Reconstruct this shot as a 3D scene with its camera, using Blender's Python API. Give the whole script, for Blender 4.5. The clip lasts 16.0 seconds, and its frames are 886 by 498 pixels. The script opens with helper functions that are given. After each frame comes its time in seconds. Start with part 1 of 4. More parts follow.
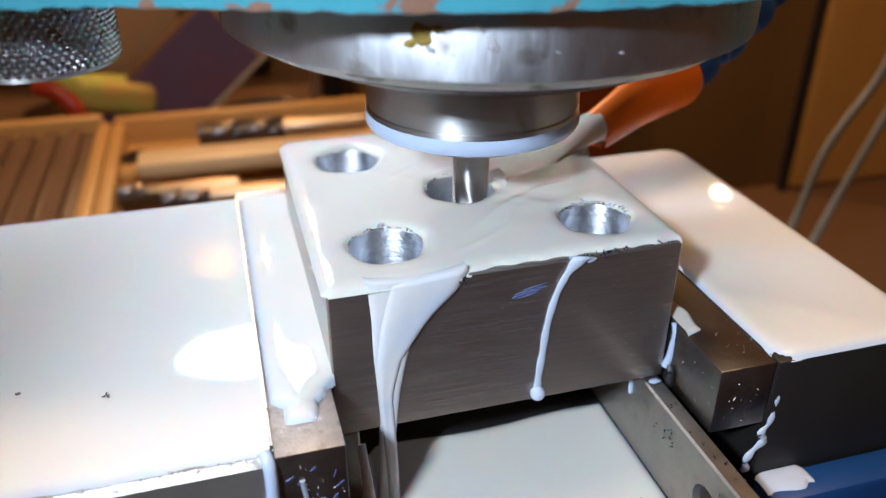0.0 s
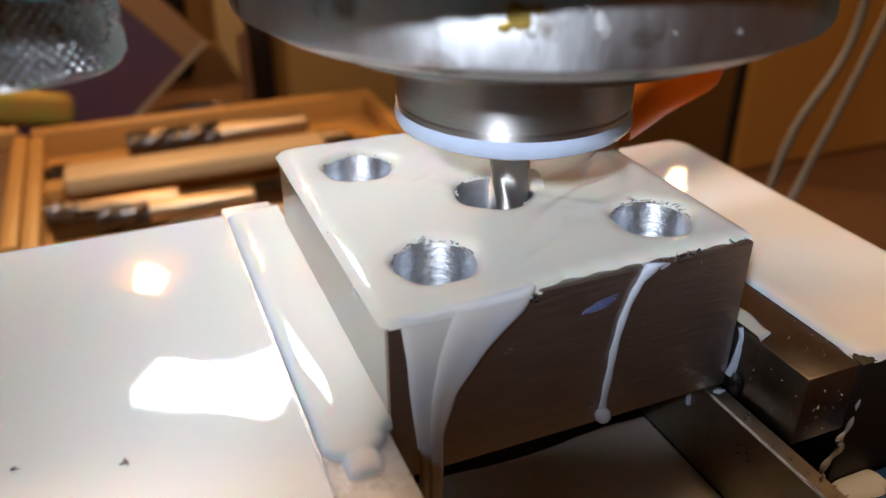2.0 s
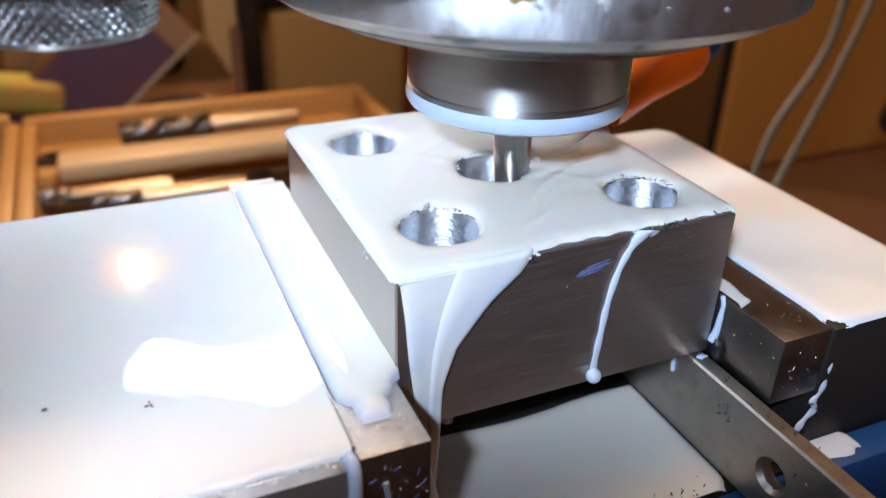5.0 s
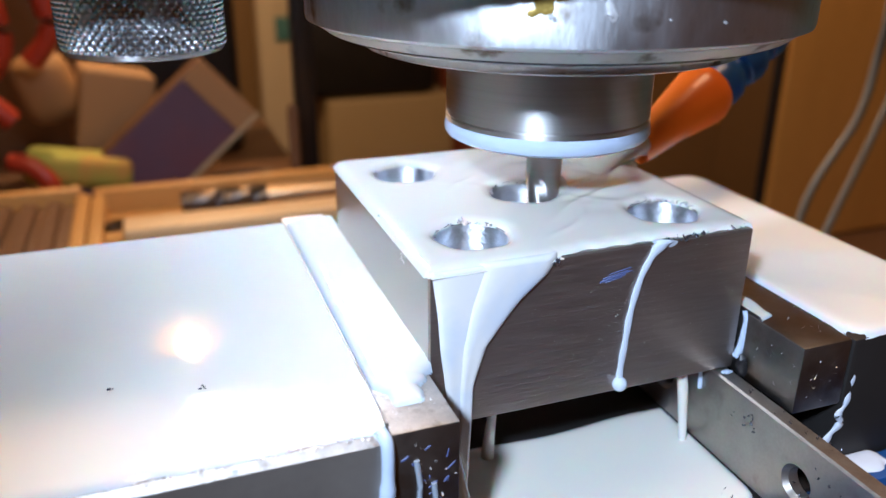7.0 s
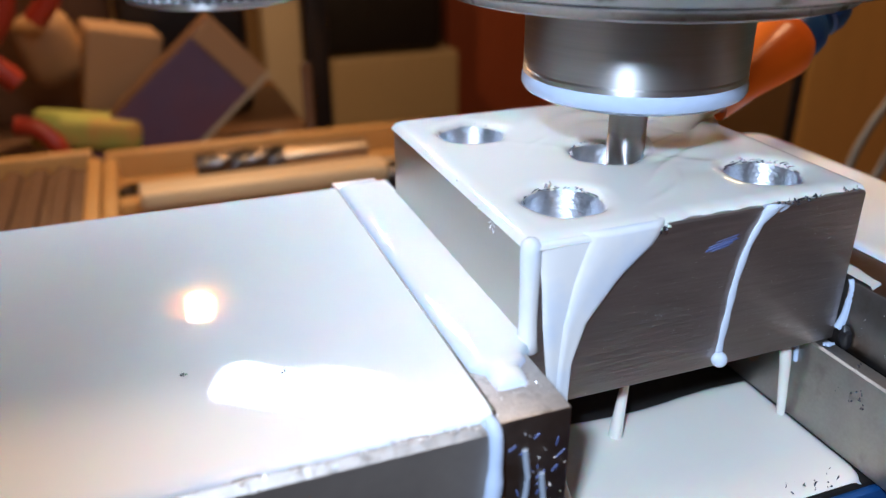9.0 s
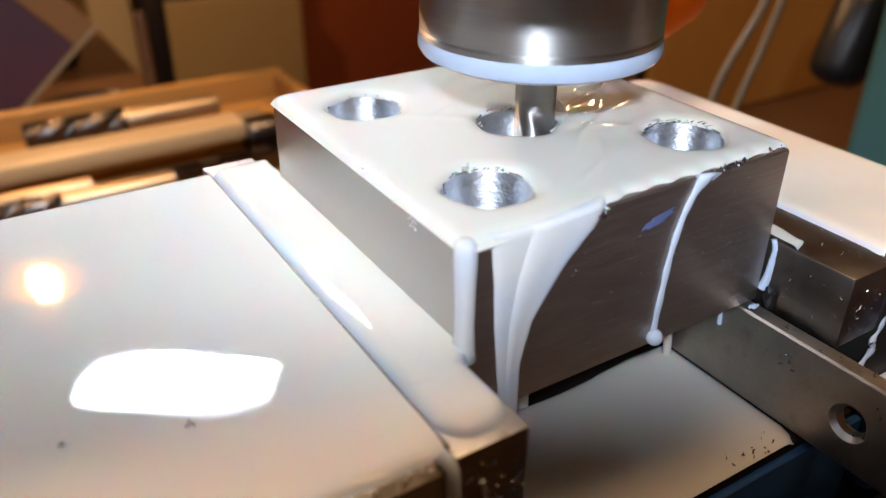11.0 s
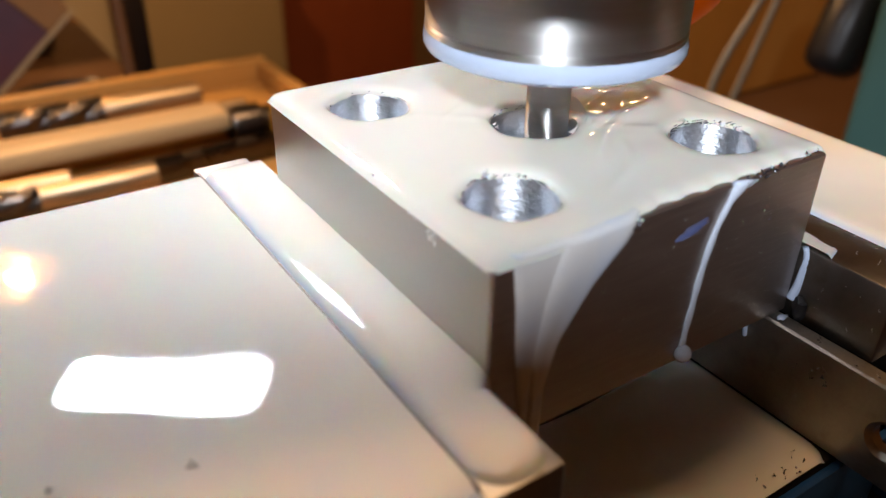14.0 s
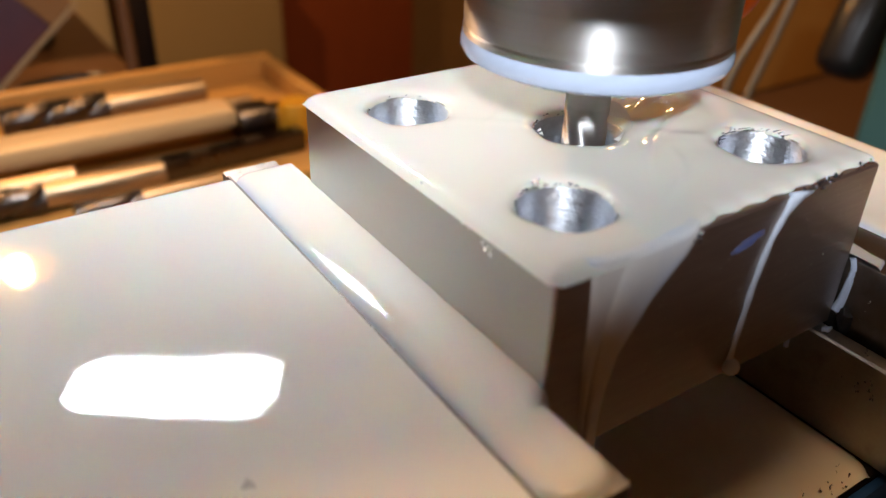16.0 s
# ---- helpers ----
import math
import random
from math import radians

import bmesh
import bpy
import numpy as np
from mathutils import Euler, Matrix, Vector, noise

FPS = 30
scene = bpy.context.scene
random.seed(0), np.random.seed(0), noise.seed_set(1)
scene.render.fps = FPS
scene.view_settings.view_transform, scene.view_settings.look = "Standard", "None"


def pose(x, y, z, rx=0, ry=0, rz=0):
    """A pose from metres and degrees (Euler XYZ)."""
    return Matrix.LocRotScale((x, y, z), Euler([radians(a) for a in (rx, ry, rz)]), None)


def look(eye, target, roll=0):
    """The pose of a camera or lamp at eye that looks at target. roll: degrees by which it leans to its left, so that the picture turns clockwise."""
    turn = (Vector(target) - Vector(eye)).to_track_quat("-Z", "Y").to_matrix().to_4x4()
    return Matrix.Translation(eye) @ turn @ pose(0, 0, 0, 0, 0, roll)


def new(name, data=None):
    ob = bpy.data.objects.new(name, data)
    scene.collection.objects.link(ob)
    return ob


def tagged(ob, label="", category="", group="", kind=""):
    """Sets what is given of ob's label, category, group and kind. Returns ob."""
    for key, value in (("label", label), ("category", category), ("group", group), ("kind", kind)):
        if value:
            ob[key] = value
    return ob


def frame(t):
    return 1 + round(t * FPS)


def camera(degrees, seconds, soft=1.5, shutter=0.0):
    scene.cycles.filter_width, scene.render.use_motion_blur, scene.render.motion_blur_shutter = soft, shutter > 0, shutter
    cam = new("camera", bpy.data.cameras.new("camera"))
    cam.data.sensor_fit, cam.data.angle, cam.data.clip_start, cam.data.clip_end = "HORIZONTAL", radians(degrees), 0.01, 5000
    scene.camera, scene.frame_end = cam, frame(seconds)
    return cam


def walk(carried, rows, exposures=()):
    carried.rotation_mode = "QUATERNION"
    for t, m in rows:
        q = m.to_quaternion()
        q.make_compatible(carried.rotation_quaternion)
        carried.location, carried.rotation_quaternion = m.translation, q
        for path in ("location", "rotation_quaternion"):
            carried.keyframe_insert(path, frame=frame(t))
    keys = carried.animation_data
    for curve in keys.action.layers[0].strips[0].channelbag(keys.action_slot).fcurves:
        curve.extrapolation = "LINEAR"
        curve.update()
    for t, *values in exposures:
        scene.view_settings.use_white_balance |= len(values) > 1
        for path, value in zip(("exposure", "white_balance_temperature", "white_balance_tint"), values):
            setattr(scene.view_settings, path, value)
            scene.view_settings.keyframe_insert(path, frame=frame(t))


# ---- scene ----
cam = camera(57.7, 16.0, soft=1.35)
cam.data.dof.use_dof, cam.data.dof.focus_distance, cam.data.dof.aperture_fstop = True, 0.174, 12.5
PATH = [
    (0, (-0.015, -0.137, 0.285), (0.468, 1.548, -0.677), 0.1),
    (0.5, (-0.016, -0.136, 0.285), (0.48, 1.554, -0.664), -0.1),
    (1, (-0.016, -0.135, 0.285), (0.503, 1.551, -0.657), 0.2),
    (1.5, (-0.024, -0.12, 0.281), (0.582, 1.526, -0.681), 0.1),
    (2, (-0.035, -0.109, 0.278), (0.642, 1.506, -0.689), 0.2),
    (2.5, (-0.037, -0.11, 0.279), (0.654, 1.502, -0.683), 0.4),
    (3, (-0.039, -0.111, 0.279), (0.661, 1.5, -0.676), 0.8),
    (3.5, (-0.041, -0.112, 0.281), (0.667, 1.502, -0.666), 0.9),
    (4, (-0.042, -0.116, 0.282), (0.68, 1.497, -0.654), 1.2),
    (4.2, (-0.042, -0.117, 0.28), (0.682, 1.477, -0.686), 1.7),
    (6.3, (-0.049, -0.135, 0.272), (0.644, 1.551, -0.551), 0.8),
    (6.5, (-0.049, -0.14, 0.267), (0.609, 1.586, -0.5), 0.5),
    (7, (-0.048, -0.139, 0.266), (0.59, 1.598, -0.492), 0.3),
    (7.5, (-0.047, -0.138, 0.264), (0.57, 1.599, -0.512), 0.0),
    (8, (-0.05, -0.135, 0.263), (0.552, 1.599, -0.532), 0.0),
    (8.5, (-0.053, -0.133, 0.264), (0.537, 1.59, -0.563), 0.0),
    (9, (-0.061, -0.119, 0.262), (0.569, 1.578, -0.588), -0.2),
    (9.5, (-0.07, -0.105, 0.259), (0.708, 1.515, -0.619), 0.0),
    (10, (-0.065, -0.096, 0.262), (0.802, 1.412, -0.725), 0.1),
    (10.2, (-0.064, -0.096, 0.265), (0.826, 1.402, -0.717), 0.4),
    (12.5, (-0.06, -0.084, 0.26), (0.881, 1.362, -0.753), 0.0),
    (13, (-0.062, -0.083, 0.26), (0.884, 1.358, -0.753), 0.5),
    (13.5, (-0.062, -0.081, 0.26), (0.886, 1.356, -0.757), 0.7),
    (14, (-0.061, -0.079, 0.262), (0.889, 1.357, -0.756), 0.9),
    (14.5, (-0.064, -0.077, 0.261), (0.889, 1.356, -0.758), 1.2),
    (15, (-0.065, -0.074, 0.26), (0.891, 1.357, -0.758), 1.4),
    (15.5, (-0.065, -0.073, 0.261), (0.897, 1.357, -0.755), 1.5),
    (16, (-0.067, -0.07, 0.262), (0.897, 1.352, -0.763), 1.7),
]
walk(cam, [(t, look(eye, target, roll)) for t, eye, target, roll in PATH],
     [(0, -0.06, 5950, 14), (1.2, -0.06, 6000, 14), (2.2, -0.16, 6650, 17), (4.0, -0.14, 6550, 17), (4.3, 0.0, 6050, 14), (6.3, 0.22, 5550, 14), (8.0, 0.18, 5550, 14),
      (8.8, 0.03, 5550, 14), (10.2, 0.08, 6050, 15), (12.5, 0.17, 6600, 16), (14, 0.17, 6700, 16), (16, 0.15, 6850, 16)])

# ---- light ----
scene.view_settings.exposure = 0.0
world = bpy.data.worlds.new("world")
scene.world = world
world.use_nodes = True
world.node_tree.nodes["Background"].inputs[0].default_value = (0.9, 0.6, 0.35, 1)
world.node_tree.nodes["Background"].inputs[1].default_value = 0.05


def lamp(name, kind, m, watts, colour, size=0.05, size_y=None, spot=60):
    data = bpy.data.lights.new(name, kind)
    data.energy, data.color = watts, colour
    if kind == "AREA":
        data.shape, data.size, data.size_y = "RECTANGLE", size, size_y or size
    else:
        data.shadow_soft_size = size
    if kind == "SPOT":
        data.spot_size, data.spot_blend = radians(spot), 0.9
    ob = new(name, data)
    ob.matrix_world = m
    return ob


WHITE, WARM = (0.80, 0.91, 1.0), (1.0, 0.58, 0.24)
# LED work light in front of the machine, behind the camera
lamp("work_light", "SPOT", look((-0.160, -0.210, 0.400), (0.069, 0.005, 0.173)), 7.1, WHITE, 0.016, spot=48)
# warm bulbs of the workshop
lamp("bulb_back_light", "POINT", pose(-0.040, 0.80, 0.585), 9.0, WARM, 0.013)
lamp("bulb_side_light", "POINT", pose(0.315, 0.304, 0.312), 0.20, WARM, 0.0065)
# warm fill lamp added overhead to lift the ambient light, no fixture behind it
lamp("overhead_fill", "AREA", look((0.16, -0.05, 1.55), (0.16, -0.05, 0)), 10.5, (1.0, 0.62, 0.30), 0.5, 0.3)


# ---- materials ----
def material(name, colour, rough=0.5, metal=0.0, var=0.15, scale=60.0, bump=0.0, stretch=(1, 1, 1), second=None,
             amount=0.5, grain=400.0, coat=0.0, rvar=0.1, edge=0.08):
    """Two scales of noise on colour, roughness and relief; second: a stain colour in patches."""
    m = bpy.data.materials.new(name)
    m.use_nodes = True
    t = m.node_tree
    n, l = t.nodes, t.links
    b = n["Principled BSDF"]
    co = n.new("ShaderNodeTexCoord")
    mp = n.new("ShaderNodeMapping")
    mp.inputs["Scale"].default_value = stretch
    l.new(co.outputs["Object"], mp.inputs[0])
    big, fine = n.new("ShaderNodeTexNoise"), n.new("ShaderNodeTexNoise")
    for node, s, d in ((big, scale, 4.0), (fine, grain, 3.0)):
        node.inputs["Scale"].default_value, node.inputs["Detail"].default_value = s, d
        l.new(mp.outputs[0], node.inputs["Vector"])
    mix = n.new("ShaderNodeMix")
    mix.data_type = "RGBA"
    c = Vector(colour)
    mix.inputs["A"].default_value = (*(c * (1 - var)), 1)
    mix.inputs["B"].default_value = (*[min(1, v) for v in c * (1 + var)], 1)
    add = n.new("ShaderNodeMath")
    add.operation = "MULTIPLY_ADD"
    add.inputs[1].default_value, add.inputs[2].default_value = 0.5, 0.25
    l.new(fine.outputs["Fac"], add.inputs[0])
    av = n.new("ShaderNodeMath")
    av.operation = "ADD"
    half = n.new("ShaderNodeMath")
    half.operation = "MULTIPLY"
    half.inputs[1].default_value = 0.5
    l.new(big.outputs["Fac"], av.inputs[0])
    l.new(add.outputs[0], av.inputs[1])
    l.new(av.outputs[0], half.inputs[0])
    l.new(half.outputs[0], mix.inputs["Factor"])
    out = mix.outputs["Result"]
    if second:
        st, ramp, mx = n.new("ShaderNodeTexNoise"), n.new("ShaderNodeValToRGB"), n.new("ShaderNodeMix")
        st.inputs["Scale"].default_value, st.inputs["Detail"].default_value = scale * 0.6, 6.0
        l.new(co.outputs["Object"], st.inputs["Vector"])
        ramp.color_ramp.elements[0].position, ramp.color_ramp.elements[1].position = 1 - amount, min(1, 1 - amount + edge)
        mx.data_type = "RGBA"
        l.new(st.outputs["Fac"], ramp.inputs[0])
        l.new(ramp.outputs[0], mx.inputs["Factor"])
        l.new(out, mx.inputs["A"])
        mx.inputs["B"].default_value = (*second, 1)
        out = mx.outputs["Result"]
    l.new(out, b.inputs["Base Color"])
    rr = n.new("ShaderNodeMapRange")
    rr.inputs["To Min"].default_value, rr.inputs["To Max"].default_value = max(0.02, rough - rvar), min(1, rough + rvar)
    l.new(big.outputs["Fac"], rr.inputs["Value"])
    l.new(rr.outputs[0], b.inputs["Roughness"])
    b.inputs["Metallic"].default_value = metal
    b.inputs["Coat Weight"].default_value = coat
    if bump:
        bp = n.new("ShaderNodeBump")
        bp.inputs["Distance"].default_value, bp.inputs["Strength"].default_value = bump, 1.0
        l.new(half.outputs[0], bp.inputs["Height"])
        l.new(bp.outputs[0], b.inputs["Normal"])
    return m


def emissive(name, colour, strength):
    m = bpy.data.materials.new(name)
    m.use_nodes = True
    b = m.node_tree.nodes["Principled BSDF"]
    b.inputs["Base Color"].default_value = (*colour, 1)
    b.inputs["Emission Color"].default_value, b.inputs["Emission Strength"].default_value = (*colour, 1), strength
    return m


COOLANT = material("milky_coolant", (0.755, 0.73, 0.665), 0.035, var=0.03, scale=30, grain=120, rvar=0.015, bump=0.00005, coat=0.0)
for key, value in (("IOR", 1.36), ("Subsurface Weight", 0.3), ("Subsurface Scale", 0.0015)):
    COOLANT.node_tree.nodes["Principled BSDF"].inputs[key].default_value = value
# thin layers of the milky liquid scatter blue: bluish towards the thin rim, creamy where deep
POOL = COOLANT.copy()
POOL.name = "milky_coolant_layer"
pn, pl = POOL.node_tree.nodes, POOL.node_tree.links
pb = pn["Principled BSDF"]
creamy = pb.inputs["Base Color"].links[0].from_socket
gen, sep, ramp, blue = pn.new("ShaderNodeTexCoord"), pn.new("ShaderNodeSeparateXYZ"), pn.new("ShaderNodeMapRange"), pn.new("ShaderNodeMix")
blue.data_type = "RGBA"
blue.inputs["A"].default_value = (0.58, 0.645, 0.74, 1)
ramp.inputs["From Min"].default_value, ramp.inputs["From Max"].default_value = 0.40, 0.86
pl.new(gen.outputs["Generated"], sep.inputs[0])
pl.new(sep.outputs["Z"], ramp.inputs["Value"])
pl.new(ramp.outputs[0], blue.inputs["Factor"])
pl.new(creamy, blue.inputs["B"])
pl.new(blue.outputs["Result"], pb.inputs["Base Color"])
MILK = material("bluish_thin_milk", (0.62, 0.69, 0.80), 0.06, var=0.10, scale=90, grain=300, rvar=0.02, bump=0.00003)
FALL = material("streaky_coolant_sheet", (0.76, 0.75, 0.73), 0.05, var=0.05, scale=110, grain=300, rvar=0.02, bump=0.00005, second=(0.54, 0.63, 0.77), amount=0.56, edge=0.35)
STREAK = material("bluish_coolant_streak", (0.50, 0.60, 0.77), 0.08, var=0.12, scale=150, grain=400, rvar=0.03, bump=0.00003)
THIN = material("thin_coolant_film", (0.42, 0.48, 0.56), 0.15, 0.3, var=0.08, scale=60, grain=200, rvar=0.05)
BRUSHED = material("brushed_steel", (0.40, 0.345, 0.31), 0.42, 0.95, 0.40, 45, 0.00022, (1.6, 1, 26), grain=150, rvar=0.10)
SAWN = material("ground_steel", (0.50, 0.49, 0.47), 0.36, 1.0, 0.10, 50, 0.00004, grain=700, rvar=0.08)
JAW = material("worn_jaw_steel", (0.24, 0.225, 0.21), 0.40, 1.0, 0.45, 130, 0.0003, second=(0.16, 0.10, 0.06), amount=0.42, grain=500, edge=0.2)
WORN_SHEEN = material("rubbed_steel_and_sheen", (0.56, 0.54, 0.51), 0.50, 0.9, 0.45, 420, 0.00030, grain=1600, second=(0.26, 0.23, 0.20), amount=0.44, edge=0.20)
MACHINED = material("grey_machined_iron", (0.40, 0.375, 0.34), 0.52, 0.85, 0.25, 60, 0.00008, grain=500)
CASTING = material("dark_cast_iron", (0.015, 0.013, 0.012), 0.52, 0.1, 0.35, 60, 0.0001, grain=500)
BORE = material("bored_steel", (0.60, 0.63, 0.68), 0.46, 1.0, 0.45, 420, 0.00035, (1, 1, 1.8), grain=1100, rvar=0.16)
POLISHED = material("turned_steel", (0.60, 0.59, 0.58), 0.54, 1.0, 0.30, 30, 0.00007, (0.6, 0.6, 30), grain=70, rvar=0.10)
DISC = material("oily_flange_steel", (0.66, 0.68, 0.71), 0.50, 1.0, 0.40, 150, 0.00022, (1, 1, 0.35), second=(0.16, 0.11, 0.06), amount=0.41, grain=900, edge=0.14, rvar=0.18)
for steel, grooves in ((POLISHED, 0.94), (DISC, 0.55), (BORE, 0.60)):
    tn = steel.node_tree.nodes.new("ShaderNodeTangent")
    tn.direction_type, tn.axis = "RADIAL", "Z"
    pb = steel.node_tree.nodes["Principled BSDF"]
    pb.inputs["Anisotropic"].default_value, pb.inputs["Anisotropic Rotation"].default_value = grooves, 0.25
    steel.node_tree.links.new(tn.outputs[0], pb.inputs["Tangent"])
RIM = material("dull_rim_steel", (0.46, 0.45, 0.43), 0.42, 0.7, 0.4, 220, 0.0003, second=(0.12, 0.09, 0.06), amount=0.45, grain=900, edge=0.10)
KNURL = material("knurled_steel", (0.50, 0.50, 0.51), 0.26, 1.0, 0.1, 80, grain=600)
PAINT = material("chipped_blue_paint", (0.075, 0.33, 0.40), 0.28, 0.0, 0.10, 150, 0.0002, second=(0.27, 0.15, 0.10), amount=0.42, grain=300, edge=0.02)
NAVY = material("navy_vise_paint", (0.012, 0.06, 0.20), 0.35, 0.0, 0.3, 50, 0.0001, grain=300)
ORANGE = material("orange_nozzle_plastic", (0.86, 0.17, 0.008), 0.30, 0.0, 0.05, 60, grain=300, rvar=0.05)
BLUEP = material("blue_hose_plastic", (0.012, 0.07, 0.26), 0.35, 0.0, 0.1, 60, grain=300)
CHIP = material("bright_swarf", (0.78, 0.79, 0.82), 0.34, 0.55, 0.3, 900, grain=3000)
DARKCHIP = material("dark_swarf", (0.10, 0.10, 0.12), 0.4, 0.8, 0.3, 900, grain=3000)
PLY = material("honey_wood", (0.52, 0.28, 0.08), 0.45, 0.0, 0.22, 12, 0.0002, (1, 8, 8), grain=80)
BOARD = material("honey_plywood", (0.64, 0.34, 0.085), 0.45, 0.0, 0.22, 9, 0.0002, (6, 6, 1), grain=80)
PALE = material("pale_wood", (0.66, 0.46, 0.24), 0.45, 0.0, 0.15, 12, 0.0002, (1, 8, 8), grain=80)
WALNUT = material("dark_wood", (0.13, 0.065, 0.03), 0.5, 0.0, 0.25, 12, 0.0002, (1, 8, 8), grain=80)
MAHOGANY = material("red_brown_board", (0.30, 0.075, 0.028), 0.45, 0.0, 0.18, 6, 0.0002, (6, 1, 1), grain=60)
PLASTER = material("brown_plaster", (0.30, 0.185, 0.08), 0.8, 0.0, 0.15, 4, 0.0005, grain=60)
BEIGE = material("beige_board", (0.36, 0.27, 0.14), 0.6, 0.0, 0.1, 8, grain=60)
CREAM = material("cream_painted_wood", (0.50, 0.42, 0.28), 0.5, 0.0, 0.1, 8, grain=60)
VIOLET = material("violet_printed_card", (0.11, 0.075, 0.14), 0.4, 0.0, 0.3, 14, second=(0.20, 0.07, 0.08), amount=0.5, grain=60, edge=0.3)
CARD = material("brown_cardboard", (0.36, 0.22, 0.11), 0.8, 0.0, 0.12, 30, grain=200)
BLACK = material("black_plastic", (0.012, 0.011, 0.012), 0.4, 0.0, 0.2, 40, grain=200)
DRILL = material("drill_steel", (0.105, 0.092, 0.085), 0.30, 1.0, 0.2, 120, grain=500)
# shank steel with the reflected warm light painted into its colour
SHANK = material("warm_reflection_steel", (0.46, 0.34, 0.21), 0.34, 0.8, 0.15, 60, 0.00005, grain=300)
BAR = material("speckled_bar_steel", (0.40, 0.37, 0.33), 0.44, 0.95, 0.40, 160, 0.00015, grain=1200, second=(0.20, 0.17, 0.14), amount=0.40, edge=0.25)
CABLE = material("grey_cable_sheath", (0.30, 0.26, 0.19), 0.5, 0.0, 0.08, 60, grain=200)
TEAL = material("teal_machine_paint", (0.06, 0.17, 0.18), 0.45, 0.0, 0.15, 20, grain=100)
REDPL = material("red_tool_plastic", (0.36, 0.035, 0.012), 0.4, 0.0, 0.1, 40, grain=200)
LIME = material("yellow_green_cloth", (0.36, 0.38, 0.07), 0.8, 0.0, 0.2, 60, 0.0005, second=(0.50, 0.30, 0.07), amount=0.55, grain=300, edge=0.2)
TAN = material("tan_leather", (0.42, 0.24, 0.10), 0.6, 0.0, 0.2, 30, grain=200)


# ---- mesh helpers ----
def finish(bm, smooth=35):
    bmesh.ops.recalc_face_normals(bm, faces=bm.faces)
    lim = math.cos(radians(smooth))
    for f in bm.faces:
        f.smooth = True
    for e in bm.edges:
        if len(e.link_faces) == 2 and e.link_faces[0].normal.dot(e.link_faces[1].normal) < lim:
            e.smooth = False
    return bm


def part(name, bm, mat, parent=None, label="", smooth=35):
    """Links a bmesh as one mesh object, under parent if there is one."""
    if bm.faces:
        finish(bm, smooth)
    me = bpy.data.meshes.new(name)
    bm.to_mesh(me)
    bm.free()
    for m in (mat if isinstance(mat, (list, tuple)) else [mat]):
        me.materials.append(m)
    ob = new(name, me)
    ob.parent = parent
    if label:
        tagged(ob, label)
    return ob


def thing(name, label, category, group="", kind="", at=(0, 0, 0)):
    ob = new(name)
    ob.location = at
    ob.empty_display_size = 0.01
    return tagged(ob, label, category, group, kind)


def box(lo, hi, bevel=0.0, seg=2, bm=None, m=None):
    bm2 = bmesh.new()
    bmesh.ops.create_cube(bm2, size=1.0)
    lo, hi = Vector(lo), Vector(hi)
    for v in bm2.verts:
        v.co = Vector([lo[i] + (v.co[i] + 0.5) * (hi[i] - lo[i]) for i in range(3)])
    if bevel:
        bmesh.ops.bevel(bm2, geom=bm2.edges[:], offset=bevel, segments=seg, affect="EDGES", profile=0.5)
    if m is not None:
        bmesh.ops.transform(bm2, matrix=m, verts=bm2.verts)
    return merge(bm, bm2)


def merge(bm, bm2):
    if bm is None:
        return bm2
    me = bpy.data.meshes.new("join")
    bm2.to_mesh(me)
    bm2.free()
    bm.from_mesh(me)
    bpy.data.meshes.remove(me)
    return bm


def lathe(profile, seg=64, m=None, bm=None):
    """Turns (radius, height) pairs about z."""
    b = bmesh.new()
    rings = []
    for r, z in profile:
        if r < 1e-6:
            rings.append([b.verts.new((0, 0, z))])
        else:
            rings.append([b.verts.new((r * math.cos(2 * math.pi * i / seg), r * math.sin(2 * math.pi * i / seg), z)) for i in range(seg)])
    for p, q in zip(rings, rings[1:]):
        for i in range(seg):
            a, c = i, (i + 1) % seg
            vs = [p[a % len(p)], p[c % len(p)], q[c % len(q)], q[a % len(q)]]
            u = []
            for v in vs:
                if v not in u:
                    u.append(v)
            if len(u) > 2:
                b.faces.new(u)
    if m is not None:
        bmesh.ops.transform(b, matrix=m, verts=b.verts)
    return merge(bm, b)


def tube(points, radius, seg=10, bm=None):
    """A round bar along points; radius may be a list."""
    b = bmesh.new()
    pts = [Vector(p) for p in points]
    rad = radius if isinstance(radius, (list, tuple)) else [radius] * len(pts)
    rings = []
    for i, p in enumerate(pts):
        d = (pts[min(i + 1, len(pts) - 1)] - pts[max(i - 1, 0)]).normalized()
        q = d.to_track_quat("Z", "Y").to_matrix()
        rings.append([b.verts.new(p + q @ Vector((rad[i] * math.cos(2 * math.pi * k / seg), rad[i] * math.sin(2 * math.pi * k / seg), 0))) for k in range(seg)])
    for p, q in zip(rings, rings[1:]):
        for k in range(seg):
            b.faces.new((p[k], p[(k + 1) % seg], q[(k + 1) % seg], q[k]))
    b.faces.new(rings[0][::-1])
    b.faces.new(rings[-1])
    return merge(bm, b)


def smooth_path(points, n=8):
    """Catmull-Rom through points."""
    p = [Vector(q) for q in points]
    p = [2 * p[0] - p[1]] + p + [2 * p[-1] - p[-2]]
    out = []
    for a, b, c, d in zip(p, p[1:], p[2:], p[3:]):
        for k in range(n):
            t = k / n
            out.append(0.5 * (2 * b + (c - a) * t + (2 * a - 5 * b + 4 * c - d) * t * t + (3 * b - a - 3 * c + d) * t ** 3))
    return out + [p[-2]]


